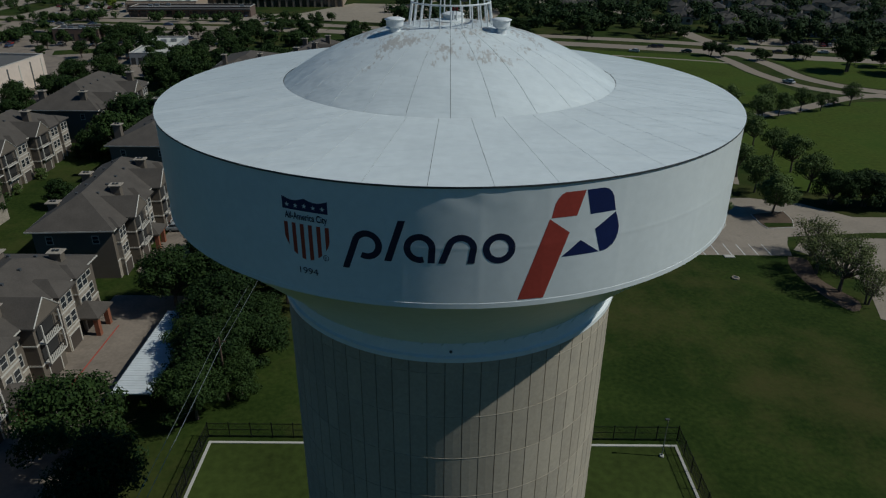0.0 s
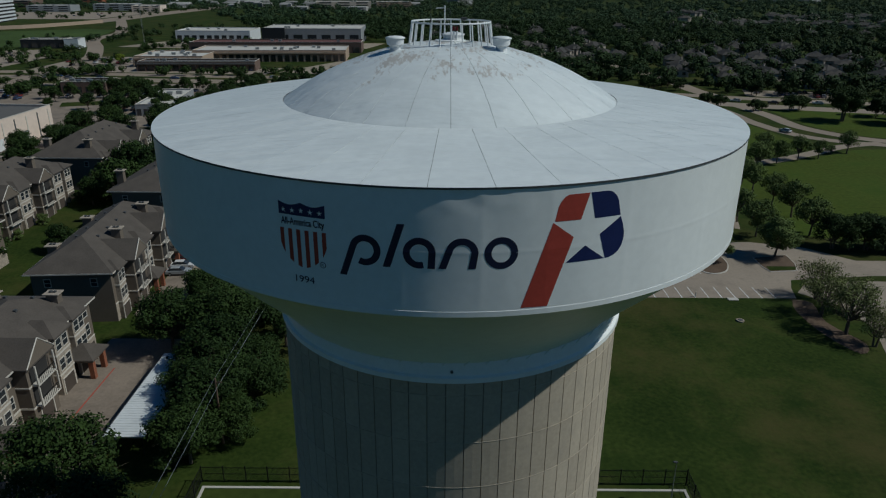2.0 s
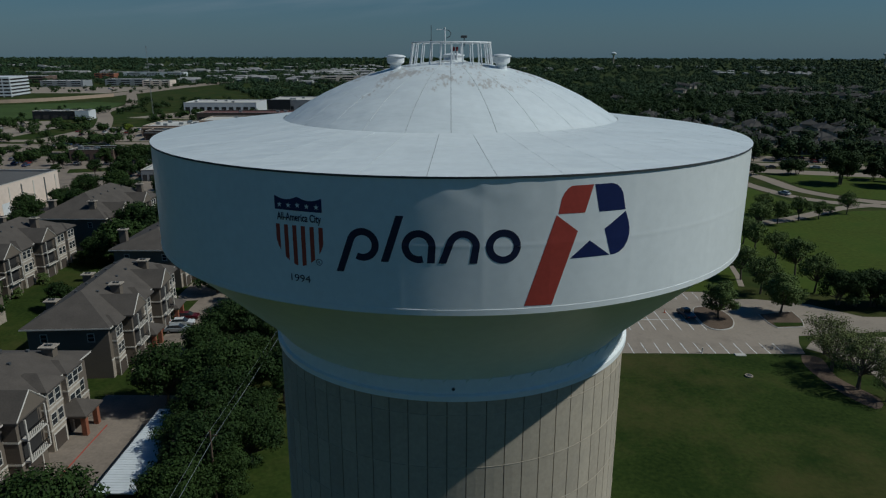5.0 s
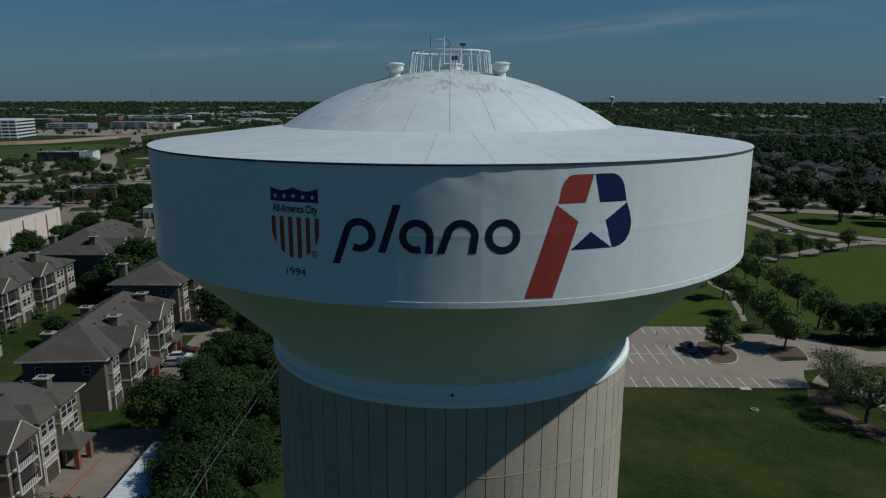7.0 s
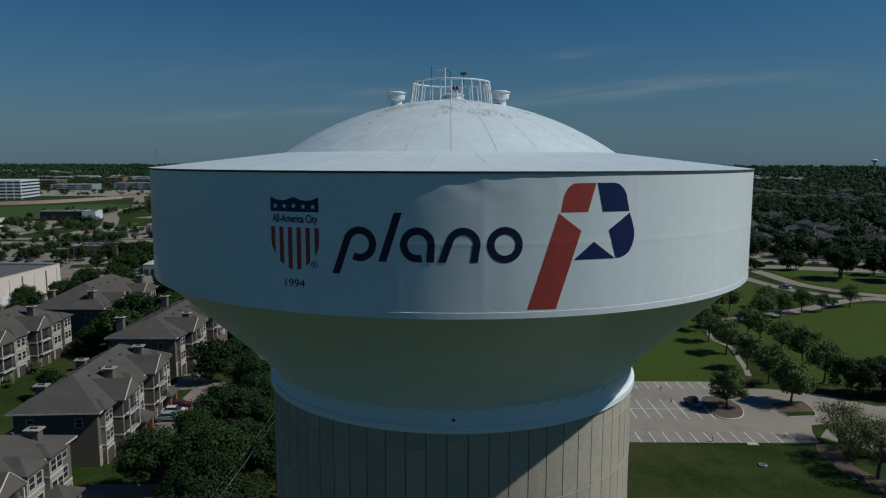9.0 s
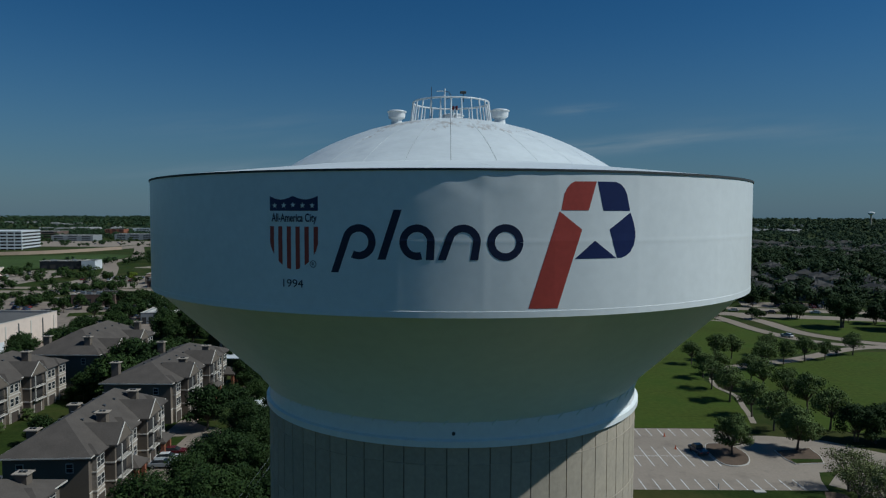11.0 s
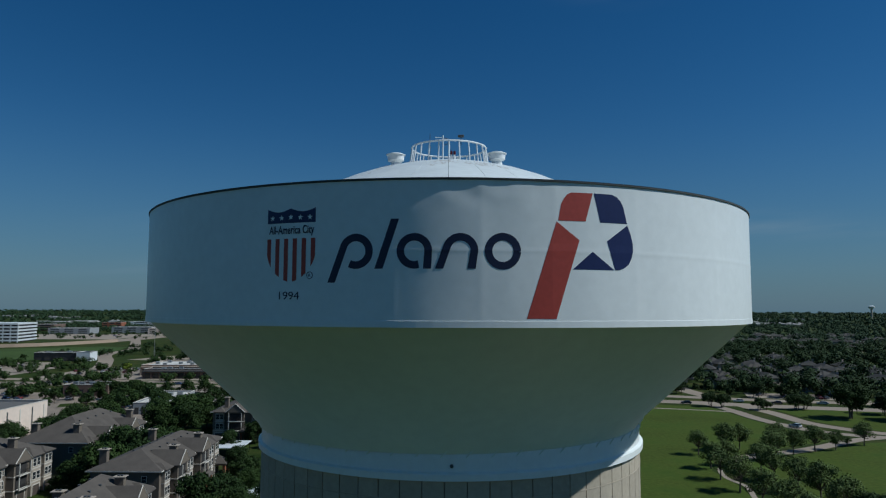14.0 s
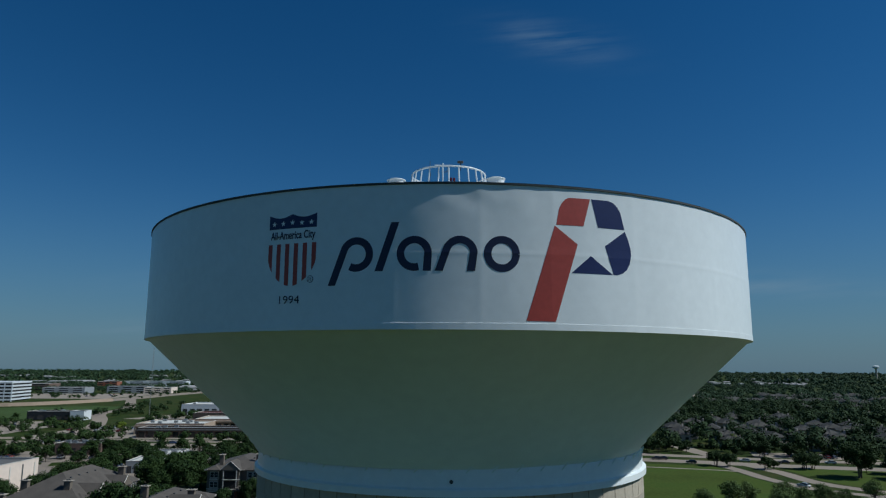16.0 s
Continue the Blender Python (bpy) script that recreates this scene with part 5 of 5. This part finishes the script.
def clearing(x, y):
    """Open land: roads, lots, lawns and roofs among the woods."""
    if x < -30 and y < 560 and x > -480 - (y - 560):
        return True
    if -700 < x < -130 and 560 < y < 1100 and x < -130 - (y - 560) * 0.45:
        return True
    return False


wr = random.Random(3)
near_spots, mid_spots, far_spots = [], [], []
HOMES = []
for row in range(9):
    for k in range(11):
        x, y = 128 + k * 19 + row * 4 + wr.uniform(-3, 3), 335 + row * 24 - k * 4.5 + wr.uniform(-4, 4)
        if (row + k * 2) % 4 and x < 262:
            HOMES.append((x, y, wr.uniform(-25, 25)))
for i in range(60):
    a = wr.uniform(0.30, 0.62)
    d = wr.uniform(720, 1150)
    HOMES.append((d * math.sin(a), d * math.cos(a), wr.uniform(0, 180)))
for i in range(34):
    a = wr.uniform(-0.05, 0.28)
    d = wr.uniform(420, 760)
    HOMES.append((d * math.sin(a), d * math.cos(a), wr.uniform(0, 180)))


def by_home(x, y):
    return any((x - hx) ** 2 + (y - hy - 2) ** 2 < 75 and True for hx, hy, _ in HOMES) or any(abs(x - hx * 0.982) < 8 and -16 < y - hy < 0 for hx, hy, _ in HOMES)


tries = 0
while len(near_spots) < 1500 and tries < 20000:
    tries += 1
    a, d = wr.uniform(-0.75, 0.75), math.sqrt(wr.uniform(320 ** 2, 800 ** 2))
    x, y = d * math.sin(a), d * math.cos(a)
    if clearing(x, y) or by_home(x, y) or (y < 336 - 0.26 * x):
        continue
    near_spots.append((x, y, wr.uniform(5.5, 9.5)))
while len(mid_spots) < 4000:
    a, d = wr.uniform(-0.72, 0.72), wr.uniform(760, 1900)
    x, y = d * math.sin(a), d * math.cos(a)
    if clearing(x, y) or (wr.random() < 0.6 and by_home(x, y)):
        continue
    mid_spots.append((x, y, wr.uniform(5.5, 9.5)))
while len(far_spots) < 6000:
    a, d = wr.uniform(-0.7, 0.7), 1850 + 3000 * wr.random() ** 0.8
    far_spots.append((d * math.sin(a), d * math.cos(a), wr.uniform(7, 14)))
woods("street_woods", "dark green street trees round the far shops", [(x, y, 6.2 * s) for x, y, s in spots[165:]], LEAF_OAK, 260, 0.13, 6)
woods("near_woods", "dark green woodland among the far houses", near_spots, LEAF_FAR, 250, 0.10, 1, 0.22)
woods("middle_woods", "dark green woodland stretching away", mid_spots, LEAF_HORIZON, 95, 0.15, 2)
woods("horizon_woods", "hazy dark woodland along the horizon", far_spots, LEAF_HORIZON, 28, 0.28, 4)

# ---- far houses on the park side ----
PALE_WALL = material("beige house wall", (0.36, 0.31, 0.26), 0.85, vary=0.12)
far_roof = [material("weathered grey house roof", c, 0.9, vary=0.2, grain=1.5) for c in ((0.050, 0.046, 0.042), (0.062, 0.055, 0.048))]


def small_house(mat_i, w, l):
    h = thing("house", "single-family house with a grey hipped roof among trees", "house", None, "houses beyond the park")
    part("wall", boxes((-w / 2, w / 2, -l / 2, l / 2, 0, 4.2)), PALE_WALL, h)
    rb = hip(bmesh.new(), -w / 2, w / 2, -l / 2, l / 2, 4.3, 2.6, 0.6)
    hip(rb, -w / 2 - 2.5, 0, -l / 2 + 1, 0, 4.35, 1.8, 0.4)
    part("roof", rb, far_roof[mat_i], h)
    part("wing", boxes((-w / 2 - 2.5, -w / 2, -l / 2 + 1, 0, 0, 4.2)), PALE_WALL, h)
    part("chimney", boxes((w / 4 - 0.5, w / 4 + 0.5, l / 4 - 0.4, l / 4 + 0.4, 4.5, 7.8)), PALE_WALL, h)
    for y in (-l / 4, l / 4):
        part("window", boxes((-0.9 + y * 0.6, 0.9 + y * 0.6, -l / 2 - 0.04, -l / 2 + 0.02, 1.2, 2.8)), GLASS, h)
    return h


protos = [small_house(0, 9, 13), small_house(1, 10, 15), small_house(0, 8.5, 17)]
for i, (x, y, a) in enumerate(HOMES):
    if i < 3:
        protos[i].matrix_world = pose(x, y, 0, 0, 0, a)
    else:
        copy_thing(protos[i % 3], pose(x, y, 0, 0, 0, a))


# ---- shops, offices and roads on the far left ----
FLAT_ROOF = material("pale flat roofing", (0.52, 0.50, 0.46), 0.9, vary=0.15, grain=0.6, patch=0.05)
TILT_WALL = material("cream tilt-up wall", (0.66, 0.545, 0.455), 0.85, vary=0.08, grain=1, patch=0.2)
TAN_WALL = material("tan shop wall", (0.36, 0.27, 0.20), 0.85, vary=0.12, grain=1)
BROWN_WALL = material("brown shop wall", (0.14, 0.095, 0.075), 0.85, vary=0.15, grain=1)
GREY_WALL = material("grey metal wall", (0.27, 0.28, 0.29), 0.6, vary=0.1, grain=1)
TOWN = material("pale far walls and roofs", (0.30, 0.29, 0.28), 0.85, vary=0.4, grain=0.02, patch=0.006)
RED_ROOF = material("dark red metal roofing", (0.13, 0.06, 0.05), 0.8, vary=0.2, grain=0.8)
BLACK_WALL = material("black glossy panel", (0.02, 0.022, 0.025), 0.4, vary=0.2)


def flat_building(name, label, m, w, l, h, wall, roof=FLAT_ROOF, bays=0, arcade=False, parapet=0.6, floors=1, units=4, seed=1):
    """A flat-roofed block: front along local x at y = 0, depth l behind it."""
    r = random.Random(seed)
    b = thing(name, label, name.replace("_", " "), m)
    for row in ((-w / 2, w / 2, 0, 0.3, -0.2, h), (-w / 2, w / 2, l - 0.3, l, -0.2, h), (-w / 2, -w / 2 + 0.3, 0.3, l - 0.3, -0.2, h), (w / 2 - 0.3, w / 2, 0.3, l - 0.3, -0.2, h)):
        part("wall", boxes(row), wall, b)
    part("roof", boxes((-w / 2 + 0.3, w / 2 - 0.3, 0.3, l - 0.3, h - parapet - 0.2, h - parapet)), roof, b)
    part("coping", boxes((-w / 2 - 0.08, w / 2 + 0.08, -0.08, 0.38, h, h + 0.12), (-w / 2 - 0.08, w / 2 + 0.08, l - 0.38, l + 0.08, h, h + 0.12), (-w / 2 - 0.08, -w / 2 + 0.38, 0.38, l - 0.38, h, h + 0.12), (w / 2 - 0.38, w / 2 + 0.08, 0.38, l - 0.38, h, h + 0.12)), TRIM, b)
    for i in range(units):
        x, y = r.uniform(-w * 0.42, w * 0.42), r.uniform(l * 0.15, l * 0.85)
        part("roof_unit", boxes((x - 1.1, x + 1.1, y - 0.8, y + 0.8, h - parapet, h - parapet + 1.3)), GALV, b)
    for f in range(floors):
        z = h / floors * f
        for i in range(bays):
            x = -w / 2 + w * (i + 0.5) / bays
            part("window", boxes((x - w / bays * 0.32, x + w / bays * 0.32, -0.05, 0.02, z + (0.1 if floors == 1 else 0.9), z + h / floors * (0.6 if floors == 1 else 0.75))), GLASS, b)
            if arcade:
                part("pier", boxes((x - w / bays * 0.5 - 0.25, x - w / bays * 0.5 + 0.25, -1.6, -1.0, 0, h * 0.72)), wall, b)
    if arcade:
        part("awning", boxes((-w / 2, w / 2, -1.9, 0.0, h * 0.72, h * 0.86)), roof if roof is not FLAT_ROOF else wall, b)
    return b


# cream warehouse behind the apartments, long side to the drive
wh = flat_building("warehouse", "cream tilt-up warehouse with tall pilasters and a flat grey roof", pose(-136.5, 160, 0, 0, 0, 90), 66, 60, 9.3, TILT_WALL, ASPHALT, 0, units=5, seed=4)
wh.matrix_world = pose(-137.5, 171, 0, 0, 0, 88)
for i in range(11):
    x = -31 + 6.2 * i
    part("pilaster", boxes((x - 0.25, x + 0.25, -0.14, 0.0, 0, 8.2)), SEAM_DARK if i % 2 else TRIM, wh)
for i in range(4):
    part("dock_door", boxes((-24 + 13 * i, -20.5 + 13 * i, -0.06, 0.02, 0, 3.6)), WHITE_METAL, wh)
sheet("warehouse_yard", [(-146, 145), (-122, 150), (-112, 205), (-140, 238), (-240, 238), (-240, 225), (-150, 225)], DRIVE, "concrete yard round the warehouse", "yard", 0.02)
flat_building("office_block", "small white flat-roofed office among trees", pose(-114, 234.5, 0, 0, 0, 6), 13, 40, 4.4, GREY_WALL, FLAT_ROOF, 5, seed=6)
flat_building("restaurant", "small brown brick restaurant with a stepped parapet", pose(-166, 286, 0, 0, 0, 4), 20, 14, 5.4, BROWN_WALL, ASPHALT, 4, seed=7)
flat_building("shop_row", "long brown shop row with a dark arcade", pose(-142, 369, 0, 0, 0, 3), 66, 14, 5.4, BROWN_WALL, ASPHALT, 14, True, seed=8)
flat_building("shop_row", "tan shop row with a flat white roof", pose(-165, 388, 0, 0, 0, 3), 40, 36, 6.2, TAN_WALL, FLAT_ROOF, 8, True, units=10, seed=9)
flat_building("shop_row", "tan shopping arcade with arched piers", pose(-112, 418, 0, 0, 0, 4), 96, 34, 7.0, TAN_WALL, FLAT_ROOF, 22, True, units=12, seed=10)
flat_building("shop_row", "brown shop block with a shingled roof", pose(-120, 470, 0, 0, 0, 3), 120, 26, 7.4, BROWN_WALL, RED_ROOF, 16, False, seed=11)
flat_building("office_block", "white low industrial building", pose(-190, 552, 0, 0, 0, 2), 60, 40, 9, WHITE_METAL, FLAT_ROOF, 10, seed=12)
flat_building("office_block", "grey metal industrial building with a black corner", pose(-107, 540, 0, 0, 0, 2), 78, 50, 12, GREY_WALL, FLAT_ROOF, 7, seed=13)
part_corner = thing("entrance_block", "black entrance block of the industrial building", "entrance", pose(-137, 537.6, 0, 0, 0, 2))
part("block", boxes((-9, 9, -1.2, 1.0, 0, 12.6)), BLACK_WALL, part_corner)
flat_building("bank", "low black and white building beside a meadow", pose(-296, 492, 0, 0, 0, 6), 32, 16, 6.5, BLACK_WALL, FLAT_ROOF, 5, seed=14)
flat_building("bank_wing", "white canopy wing of a low building", pose(-276, 493, 0, 0, 0, 6), 10, 14, 6.8, WHITE_METAL, FLAT_ROOF, 0, seed=15)
flat_building("restaurant", "beige low restaurant on the roadside", pose(-318, 420, 0, 0, 0, 8), 30, 16, 6, TILT_WALL, FLAT_ROOF, 6, seed=16)
# parking garage: open decks
gar = thing("parking_garage", "white concrete parking garage with five open decks", "parking garage", pose(-580, 748, 0, 0, 0, 12))
# Solid block behind the parapets, coloured as the shade between decks.
part("core", boxes((-85, 85, 2.5, 60, 0, 21)), SHADE_DARK, gar)
for k in range(6):
    part("deck", boxes((-86, 86, 0, 61, 3.8 * k + 1.4, 3.8 * k + 3.2)), WHITE_METAL, gar, "white concrete deck parapet")
for i in range(23):
    part("column", boxes((-86 + 7.8 * i, -85 + 7.8 * i, 0.2, 1.2, 0, 21)), WHITE_METAL, gar)
for i, (x, y, w, l, h, mat, lab) in enumerate(((-575, 1020, 60, 40, 11, GREY_WALL, "grey office block beyond the highway"), (-500, 1065, 60, 40, 12, GREY_WALL, "grey glass office block beyond the highway"), (-440, 1035, 40, 40, 11, TILT_WALL, "pale office block beyond the highway"),
                                               (-720, 1150, 90, 50, 14, BROWN_WALL, "brown office block beyond the highway"), (-610, 1440, 120, 40, 13, WHITE_METAL, "long white hall near the horizon"), (-660, 1330, 36, 30, 14, BRICK, "red-brown block near the horizon"),
                                               (-170, 1180, 90, 40, 14, TILT_WALL, "cream building among woods"), (-90, 1230, 60, 40, 12, TAN_WALL, "tan building among woods"), (-840, 1000, 90, 60, 14, GREY_WALL, "large grey office block"),
                                               (60, 1950, 90, 40, 12, TILT_WALL, "pale hall near the horizon"), (1040, 2300, 90, 40, 12, WHITE_METAL, "white building in far woods"), (1180, 2300, 90, 40, 12, GREY_WALL, "grey building in far woods"))):
    flat_building("office_block", lab, pose(x, y, 0, 0, 0, 8), w, l, h * 0.8, mat, FLAT_ROOF, 3, floors=3, units=6, seed=20 + i)
# highway, verge and local roads
road("highway", curve_through([(-900, 560), (-600, 640), (-457, 690), (-410, 790), (-400, 995), (-380, 1300)]), 36, ROAD, "wide concrete highway", "highway", 0.06)
hb = thing("highway_barrier", "long pale concrete wall along the highway", "wall", kind="structure")
hp = curve_through([(-900, 536), (-600, 616), (-440, 672), (-388, 785)], 6)
wb = bmesh.new()
for a, b in zip(hp, hp[1:]):
    d = (Vector(b) - Vector(a))
    box(wb, 0, d.length, -0.3, 0.3, 0, 3.5, pose(a[0], a[1], 0, 0, 0, math.degrees(math.atan2(d.y, d.x))))
part("wall", wb, TAN_WALL, hb)
sheet("meadow", [(-620, 500), (-345, 500), (-282, 500), (-296, 560), (-326, 676), (-360, 690), (-440, 640), (-600, 590)], MEADOW, "broad green meadow beside the highway", "meadow", 0.03)
road("ramp_road", curve_through([(-392, 840), (-356, 760), (-330, 700), (-306, 640), (-296, 570), (-262, 500), (-228, 420), (-219, 370), (-222, 320), (-235, 260)]), 11, ROAD, "curving concrete frontage road", "road", 0.055)
road("avenue", curve_through([(-420, 330), (-250, 342), (-203, 337), (-150, 331), (-100, 327), (-60, 322)]), 13, ROAD, "wide concrete avenue", "road", 0.05)
road("avenue", curve_through([(-420, 352), (-250, 362), (-203, 356), (-150, 350), (-100, 346), (-60, 341)]), 11, ROAD, "second carriageway of the avenue", "road", 0.051)
sheet("shop_lot", [(-240, 366), (-100, 356), (-96, 386), (-114, 380), (-182, 380), (-190, 440), (-240, 440)], PAVING, "pale concrete shop parking lot", "parking lot", 0.028)
sheet("corner_lot", [(-240, 240), (-150, 232), (-126, 206), (-104, 214), (-96, 300), (-104, 319), (-236, 319)], DRIVE, "concrete parking lots among trees", "parking lot", 0.025)
sheet("lot_grass", [(-160, 252), (-133, 262), (-136, 272), (-164, 262)], GRASS, "grass verge between lots", "grass", 0.05)
sheet("lot_grass", [(-214, 300), (-130, 304), (-130, 312), (-214, 310)], GRASS, "grass verge along the avenue", "grass", 0.05)
sheet("dealer_lot", [(-360, 380), (-262, 372), (-262, 440), (-290, 484), (-360, 470)], PAVING, "broad concrete parking lot", "parking lot", 0.027)
sheet("bare_lot", [(-95, 366), (20, 340), (40, 430), (-60, 440)], DRYLAND, "bare brown building lot", "lot", 0.03)
sheet("dry_lot", [(-250, 510), (-190, 500), (-60, 505), (-50, 550), (-230, 560)], DRYLAND, "dry brown open lot", "lot", 0.026)
sheet("office_lot", [(-700, 850), (-430, 850), (-420, 1030), (-700, 1000)], PAVING, "wide parking lots beyond the highway", "parking lot", 0.03)
lr = random.Random(31)
woods("lot_trees", "small dark trees dotted over the far lots", [(lr.uniform(-760, -390), lr.uniform(840, 1120), lr.uniform(3.5, 6)) for _ in range(130)] + [(lr.uniform(-380, -240), lr.uniform(520, 640), lr.uniform(2.5, 4)) for _ in range(8)] + [(lr.uniform(-330, -110), lr.uniform(545, 720), lr.uniform(4, 7)) for _ in range(70)], LEAF_FAR, 150, 0.14, 9)
# radio mast
rm = thing("radio_mast", "tall thin lattice radio mast", "radio mast", pose(-232, 517, 0))
mb = bmesh.new()
for k in range(3):
    a = 2 * math.pi * k / 3
    tube(mb, (0.35 * math.cos(a), 0.35 * math.sin(a), 0), (0.35 * math.cos(a), 0.35 * math.sin(a), 53), 0.06, seg=4)
for i in range(42):
    a, b = 2 * math.pi * (i % 3) / 3, 2 * math.pi * ((i + 1) % 3) / 3
    tube(mb, (0.35 * math.cos(a), 0.35 * math.sin(a), i * 1.24), (0.35 * math.cos(b), 0.35 * math.sin(b), i * 1.24 + 1.24), 0.035, seg=4)
part("lattice", mb, GALV, rm)
part("beacon", tube(bmesh.new(), (0, 0, 53), (0, 0, 54), 0.2, seg=8), SEAM_DARK, rm)
# small water towers on the horizon
for x, y in ((1530, 2480), (672, 2880)):
    ft = thing("far_water_tower", "small far white water tower above the woods", "water tower", pose(x, y, land(math.hypot(x, y)) - 0.3), "far water towers")
    part("shaft", tube(bmesh.new(), (0, 0, 0), (0, 0, 41), 3.6, 3.2, 16), CONCRETE, ft)
    part("tank", lathe(bmesh.new(), [(3.2, 39), (10.5, 43), (11, 45), (11, 48), (6, 50.5), (0, 51.5)], 28), WHITE_PAINT, ft)
# low pale roofs of the town scattered towards the horizon
tr = random.Random(77)
tv, tf = [], []
for cluster in range(46):
    ca = tr.uniform(-0.62, 0.05) if cluster < 40 else tr.uniform(0.05, 0.62)
    cd = tr.uniform(1250, 2900) if cluster < 40 else tr.uniform(1500, 2500)
    for k in range(tr.randrange(3, 9)):
        x, y = cd * math.sin(ca) + tr.gauss(0, 90), cd * math.cos(ca) + tr.gauss(0, 60)
        w, l, h, g = tr.uniform(10, 40), tr.uniform(10, 26), tr.uniform(4.5, 7.5), land(math.hypot(x, y))
        base = len(tv)
        tv += [tuple(pose(x, y, g, 0, 0, tr.choice((4, 12, -8))) @ Vector(c)) for c in ((-w / 2, 0, -2), (w / 2, 0, -2), (w / 2, l, -2), (-w / 2, l, -2), (-w / 2, 0, h), (w / 2, 0, h), (w / 2, l, h), (-w / 2, l, h), (-w / 2 + 2, l / 2, h + 1.5), (w / 2 - 2, l / 2, h + 1.5))]
        tf += [tuple(base + i for i in q) for q in ((0, 1, 5, 4), (1, 2, 6, 5), (2, 3, 7, 6), (3, 0, 4, 7), (4, 5, 9, 8), (6, 7, 8, 9), (5, 6, 9), (7, 4, 8))]
tagged(mesh_object("far_town", tv, tf, TOWN), "low pale roofs of the town among far woods", "town", kind="stuff")
# cars on lots and roads
cr = random.Random(12)
cols = [(0.5, 0.5, 0.5), (0.03, 0.03, 0.035), (0.2, 0.2, 0.22), (0.6, 0.6, 0.58), (0.18, 0.02, 0.02), (0.04, 0.07, 0.15)]
names = ["silver car on the far lots", "black car on the far lots", "grey car on the far lots", "white car on the far lots", "red car on the far lots", "blue car on the far lots"]
base_cars = []
lots = [(-236, -200, 368, 430, 20, 90), (-230, -110, 266, 300, 30, 90), (-355, -270, 385, 460, 26, 95), (-175, -110, 368, 378, 12, 90), (-690, -440, 860, 1000, 24, 90), (-400, -80, 329, 344, 12, 2), (-140, -112, 244, 256, 9, 90), (142, 190, 290, 302, 14, 80), (60, 170, 262, 285, 7, 162), (-600, -430, 640, 720, 10, 25)]
for x0, x1, y0, y1, n, ang in lots:
    for i in range(n):
        x, y = cr.uniform(x0, x1), cr.uniform(y0, y1)
        k = cr.randrange(6)
        m = pose(round(x / 2.8) * 2.8, round(y / 6) * 6, 0.04, 0, 0, ang)
        if len(base_cars) < 6:
            base_cars.append(car(names[len(base_cars)], cols[len(base_cars)], m, "cars on the far lots"))
        else:
            copy_thing(base_cars[k], m)
